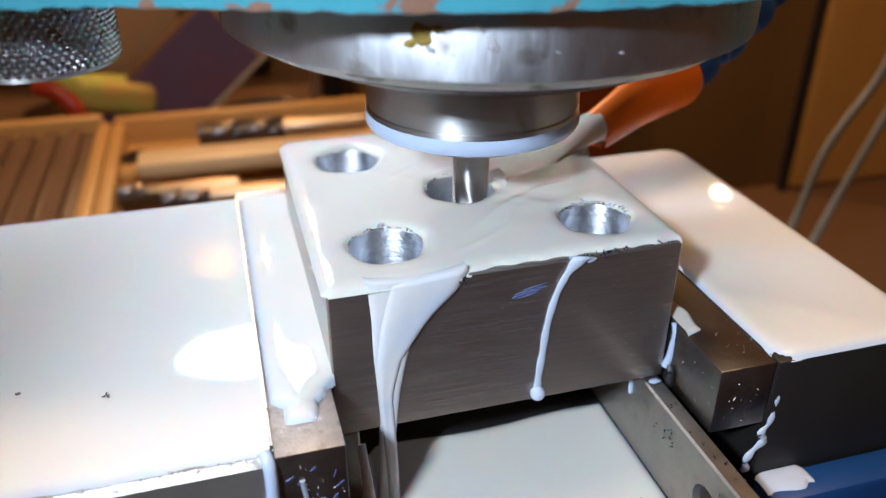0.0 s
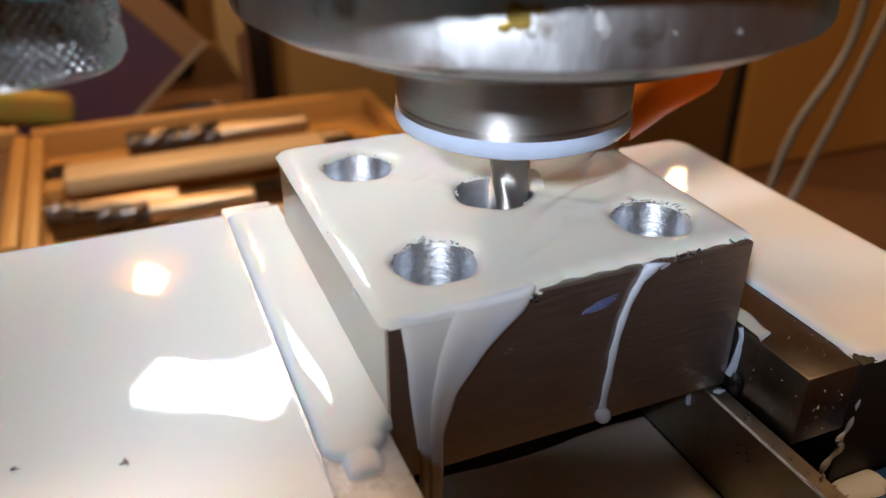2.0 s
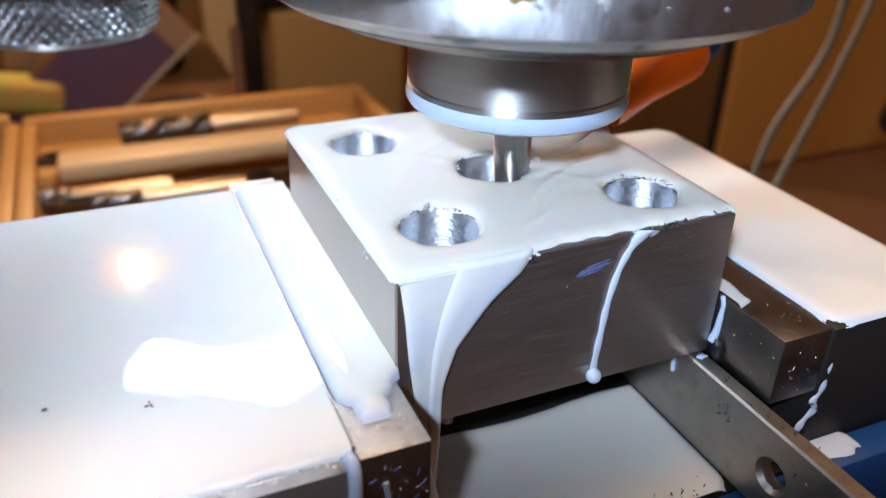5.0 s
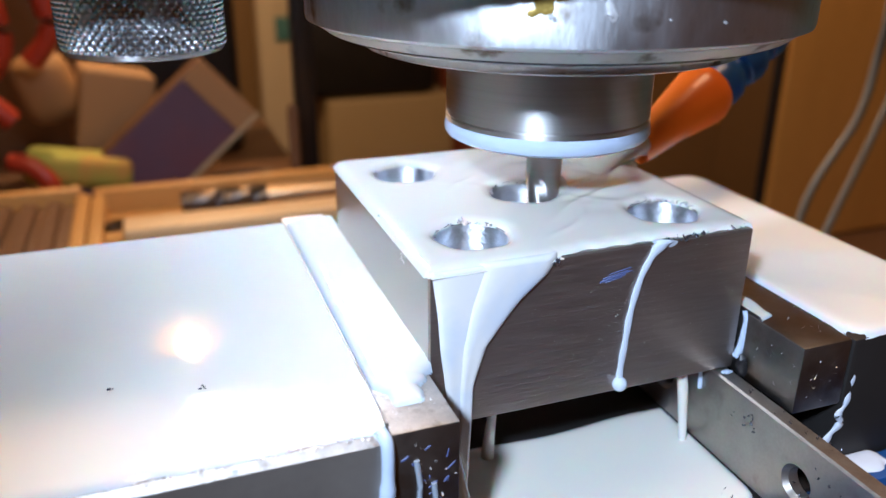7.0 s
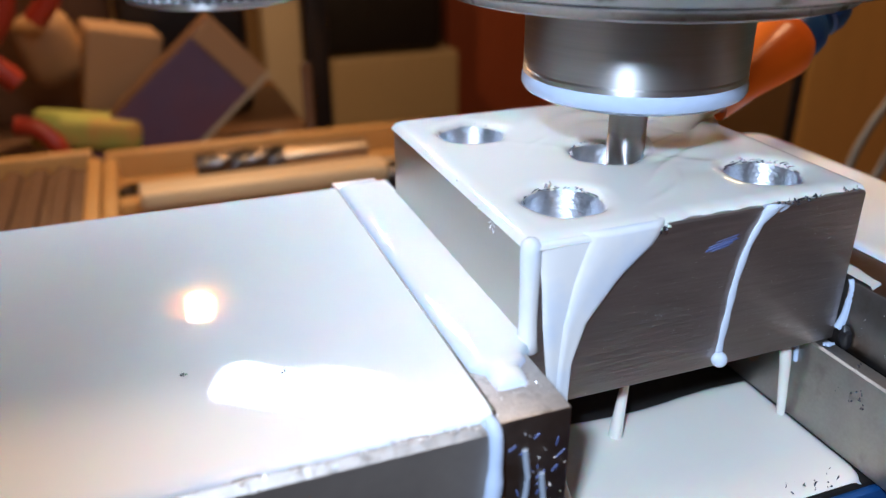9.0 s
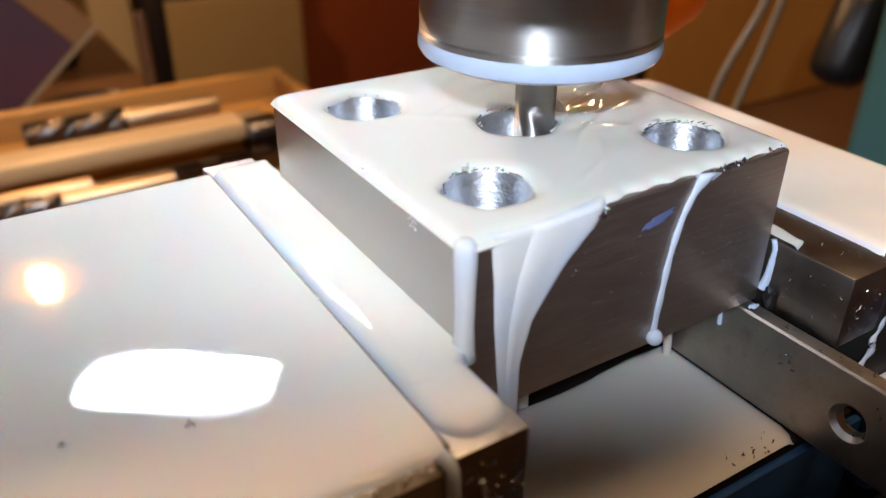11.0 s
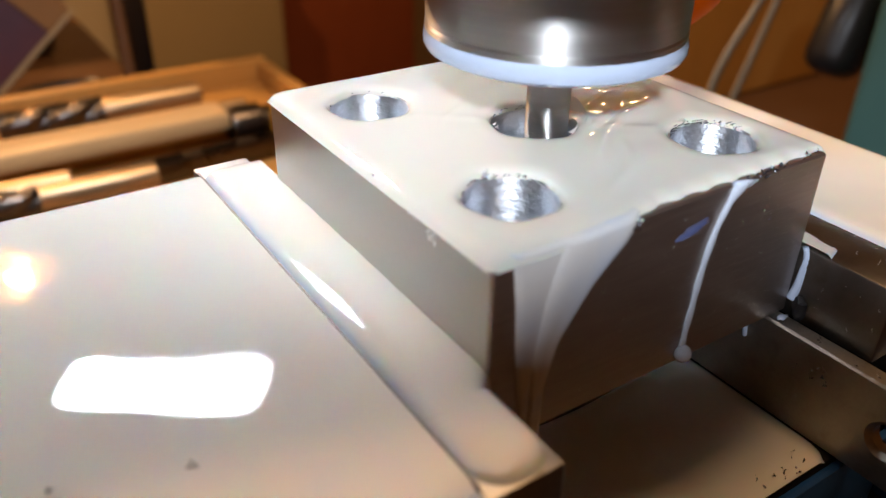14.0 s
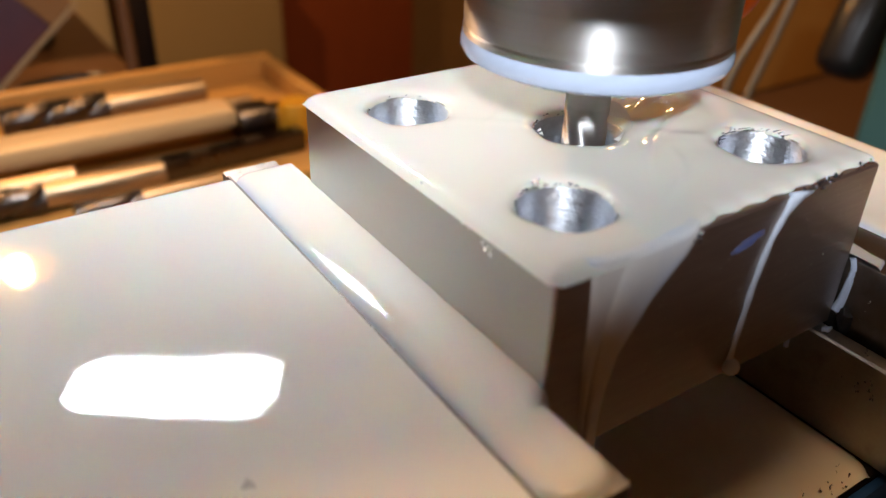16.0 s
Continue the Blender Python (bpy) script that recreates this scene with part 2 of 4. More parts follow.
def carved(bm, cutters):
    """bm with the cutter bmeshes taken away."""
    def temp(b):
        me = bpy.data.meshes.new("cut")
        bmesh.ops.recalc_face_normals(b, faces=b.faces)
        b.to_mesh(me)
        b.free()
        return new("cut", me)
    ob = temp(bm)
    gone = [ob]
    for c in cutters:
        k = temp(c)
        gone.append(k)
        mod = ob.modifiers.new("cut", "BOOLEAN")
        mod.operation, mod.object, mod.solver = "DIFFERENCE", k, "EXACT"
    dg = bpy.context.evaluated_depsgraph_get()
    me = bpy.data.meshes.new_from_object(ob.evaluated_get(dg))
    res = bmesh.new()
    res.from_mesh(me)
    bpy.data.meshes.remove(me)
    for k in gone:
        d = k.data
        bpy.data.objects.remove(k)
        bpy.data.meshes.remove(d)
    return res


def pool(name, lo, hi, z, inside, thick=0.0012, edge=0.003, res=0.0008, ripple=None, holes=(), sink=0.0006, mat=None):
    """A liquid layer on z: a height field that swells up from its rim; inside gives the distance to the rim."""
    nx, ny = int((hi[0] - lo[0]) / res) + 1, int((hi[1] - lo[1]) / res) + 1
    xs, ys = np.linspace(lo[0], hi[0], nx), np.linspace(lo[1], hi[1], ny)
    gx, gy = np.meshgrid(xs, ys, indexing="ij")
    d = inside(gx, gy)
    k = np.clip(d / edge, 0, 1)
    h = thick * np.sqrt(np.clip(1 - (1 - k) ** 2, 0, 1))
    if ripple is not None:
        h = h + ripple(gx, gy) * k
    h = np.where(d <= 0, np.maximum(d, -sink), h)
    for cx, cy, r in holes:
        rr = np.hypot(gx - cx, gy - cy)
        near = (rr < r) & (rr > r - 2.2 * res)
        f = r / np.maximum(rr, 1e-6)
        gx, gy = np.where(near, cx + (gx - cx) * f, gx), np.where(near, cy + (gy - cy) * f, gy)
        h = np.where(near, -0.0003, h)
    bm = bmesh.new()
    keep = d > -1.6 * res
    for cx, cy, r in holes:
        keep &= np.hypot(gx - cx, gy - cy) > r - 0.1 * res
    vs = {}
    for i in range(nx):
        for j in range(ny):
            if keep[i, j]:
                vs[i, j] = bm.verts.new((gx[i, j], gy[i, j], z + h[i, j]))
    for i in range(nx - 1):
        for j in range(ny - 1):
            q = [vs.get(c) for c in ((i, j), (i + 1, j), (i + 1, j + 1), (i, j + 1))]
            if all(q):
                bm.faces.new(q)
    return part(name, bm, mat or POOL, smooth=80)


def rect(x0, y0, x1, y1, r=0.004):
    def f(x, y):
        cx, cy, hx, hy = (x0 + x1) / 2, (y0 + y1) / 2, (x1 - x0) / 2 - r, (y1 - y0) / 2 - r
        qx, qy = np.abs(x - cx) - hx, np.abs(y - cy) - hy
        return r - np.hypot(np.maximum(qx, 0), np.maximum(qy, 0)) - np.minimum(np.maximum(qx, qy), 0)
    return f


def wobble(x, y, seed=0.0, size=0.006):
    return np.sin(x / size + seed) * np.sin(y / size * 0.83 + seed * 1.7) * 0.6 + np.sin((x + y) / size * 1.9 + seed * 0.6) * 0.4


def sheet(name, rows, thick=0.0014, lip=0.004, n=14, mat=None):
    """Liquid that runs down the front face: rows of (z, left x, right x)."""
    bm = bmesh.new()
    zs = [r[0] for r in rows]
    xl = [r[1] for r in rows]
    xr = [r[2] for r in rows]
    m = 36
    rings = []
    for i in range(m + 1):
        z = zs[0] + (zs[-1] - zs[0]) * i / m
        a = float(np.interp(-z, [-q for q in zs], xl))
        b = float(np.interp(-z, [-q for q in zs], xr))
        row = []
        for k in range(n + 1):
            u = -1 + 2 * k / n
            t = thick * math.sqrt(max(0.0, 1 - u ** 4))
            t *= 1 + 0.04 * math.sin(k * 0.45 + i * 0.10) * (1 - u * u)
            row.append(bm.verts.new((a + (b - a) * k / n, -t + 0.0003, z)))
        rings.append(row)
    top = []
    for s in range(1, 7):
        ang = s / 6 * math.pi / 2
        top.append([bm.verts.new((v.co.x, v.co.y + (abs(v.co.y) + 0.0004) * (1 - math.cos(ang)) + (lip * max(0, s - 4) / 2), zs[0] + thick * 0.8 * math.sin(ang) - 0.0006 * max(0, s - 4))) for v in rings[0]])
    allr = top[::-1] + rings
    for p, q in zip(allr, allr[1:]):
        for k in range(n):
            bm.faces.new((p[k], p[k + 1], q[k + 1], q[k]))
    return part(name, bm, mat or COOLANT, smooth=80)


def shavings(name, spots, size, mat, seed, label, flat=0.6, width=(0.12, 0.3)):
    """Curled metal shavings scattered round spots (x, y, z, spread, count)."""
    rnd = random.Random(seed)
    bm = bmesh.new()
    for x, y, z, spread, count in spots:
        for _ in range(count):
            c = Vector((x + rnd.uniform(-1, 1) * spread[0], y + rnd.uniform(-1, 1) * spread[1], z + rnd.uniform(-1, 1) * spread[2]))
            L, w, turn = size * rnd.uniform(0.5, 1.4), size * rnd.uniform(*width), rnd.uniform(0.5, 3.0)
            q = Euler((rnd.uniform(-flat, flat), rnd.uniform(-flat, flat), rnd.uniform(0, 6.3))).to_matrix()
            last = None
            for k in range(6):
                a = turn * k / 5
                p = Vector((L * math.sin(a) / turn, 0, L * (1 - math.cos(a)) / turn))
                pair = (bm.verts.new(c + q @ (p + Vector((0, -w, 0)))), bm.verts.new(c + q @ (p + Vector((0, w, 0.1 * w)))))
                if last:
                    bm.faces.new((last[0], last[1], pair[1], pair[0]))
                last = pair
    ob = part(name, bm, mat, smooth=60)
    return tagged(ob, label, "metal shavings", kind="stuff")


# ---- room ----
def slab(name, lo, hi, mat):
    return tagged(part(name, box(lo, hi, 0.004, 1), mat), kind="structure")


slab("floor", (-1.6, -1.4, -0.86), (1.4, 1.62, -0.80), WALNUT)
slab("ceiling", (-1.6, -1.4, 1.60), (1.4, 1.62, 1.66), PLASTER)
slab("wall_back", (-1.6, 1.55, -0.80), (1.4, 1.62, 1.60), PLASTER)
slab("wall_front", (-1.6, -1.4, -0.80), (1.4, -1.33, 1.60), PLASTER)
slab("wall_left", (-1.6, -1.33, -0.80), (-1.53, 1.55, 1.60), PLASTER)
slab("wall_right", (1.33, -1.33, -0.80), (1.4, 1.55, 1.60), PLASTER)

ZT = 0.200    # top of the workpiece
ZJ = 0.1785   # top of the vise jaws


# ---- vise ----
def build_vise():
    v = thing("machine_vise", "steel machine vise with dark jaws, flooded with milky coolant", "vise", at=(0.04, 0.04, 0.05))
    inv = Matrix.Translation((-0.04, -0.04, -0.05))

    def p(name, bm, mat, label="", parent=None):
        bmesh.ops.transform(bm, matrix=inv, verts=bm.verts)
        return part(name, bm, mat, parent or v, label)
    bm = box((-0.150, -0.0205, 0.085), (-0.0146, 0.0975, ZJ), 0.0014, 1)
    bm.normal_update()
    for f in bm.faces:
        f.material_index = 1 if f.normal.z > 0.4 and f.normal.y < -0.4 else 0
    p("movable_jaw", bm, [MACHINED, WORN_SHEEN], "grey machined jaw block with a rubbed bare edge")
    p("fixed_jaw", box((0.0952, -0.0205, 0.085), (0.139, 0.0985, ZJ), 0.0015), CASTING, "dark cast-iron jaw block")
    for x0, x1 in ((-0.0142, -0.0006), (0.0808, 0.0948)):
        bm = box((x0, -0.0202, 0.1235 if x0 < 0 else 0.1615), (x1, 0.1025, ZJ + 0.0002), 0.0006)
        bm.normal_update()
        # left plate's top: worn, and lightened to paint in the LED lamp's sheen
        for f in bm.faces:
            f.material_index = 1 if x0 < 0 and f.normal.z > 0.5 else 0
        plate = p("jaw_plate", bm, [JAW, WORN_SHEEN], "worn ground steel jaw plate")
        for y in (0.005, 0.077):
            p("plate_screw", lathe([(0, 0.0006), (0.0022, 0.0006), (0.0024, 0.0), (0.0042, 0.0), (0.0045, -0.0006), (0.0045, -0.003), (0, -0.003)], 20,
              pose(x1 + 0.0001 if x0 < 0 else x0 - 0.0001, y, 0.142 if x0 < 0 else 0.170, 0, 90 if x0 < 0 else -90, 0)), DRILL, "", plate)
    p("bed", box((-0.0140, -0.0215, 0.095), (0.0948, 0.100, 0.1398), 0.0012), CASTING, "cast-iron bed between the jaws")
    p("apron", box((-0.0140, -0.0240, 0.096), (0.0946, -0.0217, 0.1392), 0.0008), NAVY, "navy painted front of the bed")
    p("ledge", box((0.0952, -0.0300, 0.120), (0.150, -0.0209, 0.1455), 0.0015), NAVY, "navy painted ledge")
    p("base", box((-0.155, -0.0320, 0.05), (0.152, 0.105, 0.0945), 0.003), NAVY, "navy painted vise base")
    p("base_flange", box((0.0300, -0.060, 0.05), (0.150, -0.0324, 0.112), 0.003), NAVY, "navy painted flange")


build_vise()
tagged(part("milling_table", box((-0.34, -0.10, 0.0), (0.34, 0.16, 0.0498), 0.002), CASTING), "dark cast-iron milling table under the vise", "machine table")


def parallel_bar(x0, x1, y0):
    b = box((x0, y0, 0.1402), (x1, 0.095, 0.1626), 0.0005, 1)
    cuts = [lathe([(0, -0.0035), (0.0056, -0.0035), (0.0033, -0.0012), (0.0033, 0.0012), (0.0056, 0.0035), (0, 0.0035)], 32, pose((x0 + x1) / 2, y, 0.1512, 0, 90, 0)) for y in (-0.0300, 0.0200, 0.0700) if y > y0]
    ob = part("parallel_bar", carved(b, cuts), BAR)
    return tagged(ob, "ground steel parallel bar with drilled holes under the block", "parallel bar", "parallel bars")


parallel_bar(0.0752, 0.0798, -0.0555)
parallel_bar(0.0006, 0.0052, 0.0008)

# ---- workpiece ----
HOLES = [(0.0160, 0.0167, 0.0083), (0.0160, 0.0668, 0.0083), (0.0662, 0.0163, 0.0083), (0.0405, 0.0412, 0.0088)]


def build_block():
    b = box((0, 0, 0.1632), (0.080, 0.0835, ZT), 0.0004, 1)
    cuts = [lathe([(0, 0.15), (r + 0.0003, 0.15), (r + 0.0003, 0.22), (0, 0.22)], 64, pose(x, y, 0)) for x, y, r in HOLES]
    bm = carved(b, cuts)
    for f in bm.faces:
        f.material_index = 0 if f.calc_center_median().y < 0.001 else 1
    block = tagged(part("workpiece_block", bm, [BRUSHED, SAWN]), "brushed steel block with four bored holes clamped in the vise", "metal block")
    for x, y, r in HOLES:
        bore = part("bore", lathe([(r, -0.0183), (r, 0.0180), (r + 0.00015, 0.01825), (r + 0.0003, 0.01825), (r + 0.0003, -0.0183), (r, -0.0183)], 64), BORE, block, "bright bored hole wall")
        bore.location = (x, y, 0.1816)


build_block()

# ---- spindle ----
AX = (0.0450, 0.0420)


def build_spindle():
    s = thing("spindle", "turned steel collet nut with a spinning end mill", "spindle", at=(*AX, 0.2155))
    part("collet_nut", lathe([(0.0, 0.0006), (0.0185, 0.0006), (0.0195, 0.0), (0.0236, 0.0), (0.0252, 0.0016), (0.0257, 0.0030), (0.0257, 0.0056), (0.0254, 0.0060), (0.0256, 0.0066),
         (0.0256, 0.0195), (0.0250, 0.0205), (0.0180, 0.0208), (0.0180, 0.034), (0, 0.034)], 128), POLISHED, s)
    part("coolant_ring", lathe([(0.0238, 0.0001), (0.0255, 0.0010), (0.0261, 0.0022), (0.0260, 0.0034), (0.0258, 0.0043), (0.0256, 0.0048)], 96), STREAK, s, "band of milky coolant clinging to the nut")
    bm = bmesh.new()
    seg, rows = 40, 60
    rings = []
    for j in range(rows + 1):
        z = 0.001 - 0.042 * j / rows
        ring = []
        for i in range(seg):
            a = 2 * math.pi * i / seg
            r = 0.00455
            if z < -0.0120:
                ph = (a * 4 + z * 420) % (2 * math.pi)
                r *= 1 - 0.09 * max(0, math.sin(ph)) ** 0.6
            ring.append(bm.verts.new((r * math.cos(a), r * math.sin(a), z)))
        rings.append(ring)
    for p, q in zip(rings, rings[1:]):
        for i in range(seg):
            bm.faces.new((p[i], p[(i + 1) % seg], q[(i + 1) % seg], q[i]))
    bm.faces.new(rings[-1])
    part("end_mill", bm, POLISHED, s, "bright steel end mill")
    return s


spindle = build_spindle()


def build_flange():
    f = thing("spindle_flange", "oily steel flange of the milling head with stuck shavings", "machine flange", at=(AX[0] + 0.0012, AX[1], 0.236))
    part("side", lathe([(0.0572, 0.0082), (0.0590, 0.0090), (0.0592, 0.0100), (0.0592, 0.0215), (0.0585, 0.0225), (0.045, 0.0235)], 160), DISC, f, "oil-stained polished rim")
    part("lower_lip", lathe([(0.0180, 0.0022), (0.0430, 0.0015), (0.0452, 0.0022), (0.0455, 0.0034), (0.0463, 0.0042), (0.0488, 0.0042), (0.0540, 0.0060), (0.0571, 0.0081)], 160), RIM, f, "dull worn lower lip")
    # slightly proud black strip stands in for the shade inside a groove
    part("groove_shade", lathe([(0.0514, 0.0052), (0.0514, 0.0049), (0.0525, 0.0053), (0.0525, 0.0056)], 160), BLACK, f, "black strip painting the shade of a groove round the lip")
    return f


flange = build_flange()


def chunk(x, y, z, s, seed, m=None):
    rnd = random.Random(seed)
    bm = bmesh.new()
    bmesh.ops.create_icosphere(bm, subdivisions=2, radius=1.0)
    for v in bm.verts:
        v.co = Vector((v.co.x * s[0], v.co.y * s[1], v.co.z * s[2])) * rnd.uniform(0.65, 1.2)
    if m is not None:
        bmesh.ops.transform(bm, matrix=m, verts=bm.verts)
    bmesh.ops.translate(bm, vec=(x, y, z), verts=bm.verts)
    return bm


def on_flange(az, z, lift=0.0):
    a = radians(az)
    return (AX[0] + 0.0012 + (0.0592 + lift) * math.cos(a), AX[1] + (0.0592 + lift) * math.sin(a), z)


for az, z, s, tilt in ((-107.5, 0.2515, (0.0010, 0.0004, 0.0019), -28), (-109.5, 0.2541, (0.0005, 0.0004, 0.0012), -40), (-117.5, 0.2505, (0.0011, 0.0004, 0.0005), 30),
                       (-97, 0.2500, (0.0004, 0.00012, 0.0002), 20), (-86, 0.2492, (0.0005, 0.00015, 0.0003), 30)):
    x, y, zz = on_flange(az, z)
    tagged(part("metal_shaving", chunk(x, y, zz, s, int(az * 7), pose(0, 0, 0, 0, 0, az + 90) @ pose(0, 0, 0, 0, tilt, 0)), CHIP), "silvery shaving stuck to the oily flange", "metal shaving", "shavings on the flange")


OIL = material("yellow_oil_residue", (0.36, 0.25, 0.06), 0.25, 0.3, 0.4, 400, grain=900)
for az, z, s in ((-118.5, 0.2528, (0.0022, 0.0003, 0.0022)), (-120.5, 0.2512, (0.0014, 0.0003, 0.0010)), (-116.0, 0.2536, (0.0014, 0.0003, 0.0008))):
    x, y, zz = on_flange(az, z, -0.0001)
    tagged(part("oil_residue", chunk(x, y, zz, s, int(-az * 3), pose(0, 0, 0, 0, 0, az + 90)), OIL), "patch of yellow oil residue on the flange", "oil residue", "oil residue on the flange")


# ---- head casting, knob ----
def build_head():
    h = thing("milling_machine", "chipped light blue painted milling machine head casting", "milling machine", at=(0.02, 0.10, 0.30))
    bm = bmesh.new()
    n = 170
    cx = [-0.150, -0.060, -0.030, -0.010, 0.010, 0.030, 0.045, 0.066, 0.085, 0.100, 0.112]
    cy = [0.008, 0.0035, -0.0010, -0.0080, -0.0165, -0.0215, -0.0232, -0.0235, -0.0200, -0.0120, 0.0050]
    low = []
    for i in range(n + 1):
        x = -0.15 + 0.262 * i / n
        y = float(np.interp(x, cx, cy))
        jag = noise.noise((x * 300, 0, 0)) * 0.0005 + noise.noise((x * 900, 3, 0)) * 0.0003
        low.append((x, y, 0.2575 + jag))
    rows = []
    for dy, dz in ((0.016, 0.0030), (0.004, 0.0008), (0.0010, 0.0), (-0.0006, 0.0006), (-0.0010, 0.0030), (-0.0010, 0.012), (0.0, 0.05), (0.004, 0.10)):
        rows.append([bm.verts.new((x - 0.02, y + dy - 0.10, z + dz - 0.30)) for x, y, z in low])
    for p, q in zip(rows, rows[1:]):
        for i in range(n):
            bm.faces.new((p[i], p[i + 1], q[i + 1], q[i]))
    part("front_skirt", bm, PAINT, h, "light blue paint chipped to bare metal along the edge")
    b = box((-0.15, 0.0105, 0.2600), (0.108, 0.092, 0.36), 0.002)
    bmesh.ops.translate(b, vec=(-0.02, -0.10, -0.30), verts=b.verts)
    part("body", b, PAINT, h)
    # LED panel with rounded ends on a bracket behind the head
    m = pose(-0.0340, 0.1040, 0.0206, 0, 0, -33)
    b = box((-0.047, -0.021, 0.0008), (0.047, 0.021, 0.0090), 0.002, 2, None, m)
    housing = part("lamp_housing", b, BLACK, h, "black housing of the LED panel")
    b = bmesh.new()
    ring = []
    for cx, cy, a0 in ((0.031, 0.006, 0), (-0.031, 0.006, 90), (-0.031, -0.006, 180), (0.031, -0.006, 270)):
        ring += [b.verts.new((cx + 0.012 * math.cos(radians(a0 + 9 * k)), cy + 0.012 * math.sin(radians(a0 + 9 * k)), 0)) for k in range(11)]
    b.faces.new(ring[::-1])
    bmesh.ops.transform(b, matrix=m, verts=b.verts)
    part("led_panel", b, emissive("white_led_panel", WHITE, 57.0), housing, "glowing white LED panel")
    part("lamp_bracket", box((-0.045, -0.012, 0.0300), (-0.025, 0.115, 0.0340), 0.001), BLACK, h, "flat black bracket")
    return h


build_head()


def build_knob():
    k = thing("knurled_knob", "knurled steel knob with a plain bright lower edge", "knob", at=(-0.0475, 0.0300, 0.2422))
    bm = bmesh.new()
    nu, nv, R, H0 = 432, 100, 0.0150, 0.0180
    rings = []
    for j in range(nv + 1):
        z = 0.0012 + H0 * j / nv
        ring = []
        for i in range(nu):
            a = 2 * math.pi * i / nu
            p, q = a * 27 + z * 1700, a * 27 - z * 1700
            g = min(abs(math.sin(p)), abs(math.sin(q)))
            r = R - 0.0004 + 0.00085 * g
            ring.append(bm.verts.new((r * math.cos(a), r * math.sin(a), z)))
        rings.append(ring)
    for p, q in zip(rings, rings[1:]):
        for i in range(nu):
            bm.faces.new((p[i], p[(i + 1) % nu], q[(i + 1) % nu], q[i]))
    part("grip", bm, KNURL, k, "diamond-knurled grip", smooth=60)
    part("stem", lathe([(0.0146, 0.0192), (0.012, 0.020), (0.010, 0.022), (0.010, 0.034), (0, 0.034)], 48), POLISHED, k)
    part("lower_edge", lathe([(0, -0.0002), (0.0128, -0.0002), (0.0145, 0.0002), (0.0149, 0.0010), (0.0146, 0.0013)], 96), POLISHED, k)


build_knob()


# ---- coolant nozzle ----
def build_nozzle():
    a, b = Vector((0.0880, 0.0640, 0.2020)), Vector((0.1190, 0.0715, 0.2165))
    z = thing("coolant_nozzle", "orange plastic coolant nozzle on a blue jointed hose", "coolant nozzle", at=tuple(b))
    d = (a - b).normalized()
    m = d.to_track_quat("Z", "Y").to_matrix().to_4x4()
    L = (a - b).length
    part("nozzle", lathe([(0.0, L - 0.003), (0.0044, L - 0.001), (0.0054, L), (0.0058, L - 0.002), (0.0068, L * 0.6), (0.0088, L * 0.30), (0.0098, L * 0.14), (0.0098, 0.003), (0.0088, 0.0), (0.006, -0.001)], 40, m), ORANGE, z, "orange plastic nozzle")
    step = Vector((0.0085, 0.0035, 0.0085))
    at = -d * 0.004
    for i in range(6):
        mm = Matrix.Translation(at) @ (-d).to_track_quat("Z", "Y").to_matrix().to_4x4()
        part("hose_segment", lathe([(0.005, -0.005), (0.0075, -0.004), (0.0084, 0.0), (0.0080, 0.003), (0.006, 0.006), (0.0062, 0.010), (0.0045, 0.011)], 28, mm), BLUEP, z, "blue plastic hose joint")
        d = (d * 0.8 - step.normalized() * 0.35).normalized()
        at = at - d * 0.0125


build_nozzle()


# ---- coolant ----
def liquid(ob, label, category="coolant"):
    return tagged(ob, label, category)


def top_inside(x, y):
    d = rect(-0.0012, -0.0012, 0.0812, 0.0847, 0.005)(x, y)
    # bare strip along the front edge beside the rivulet
    rim = 0.0004 + 0.0011 * np.clip((x - 0.030) / 0.006, 0, 1) + 0.0003 * np.sin(x * 900) * np.clip((x - 0.03) / 0.004, 0, 1)
    d = np.minimum(d, np.where(x > 0.0285, y - rim, y + 0.0004))
    d = np.minimum(d, x + 0.0003)
    for i, (cx, cy, r) in enumerate(HOLES):
        a = np.arctan2(y - cy, x - cx)
        d = np.minimum(d, np.hypot(x - cx, y - cy) - r - 0.0003 * (1 + np.sin(a * 5 + i)))
    return d


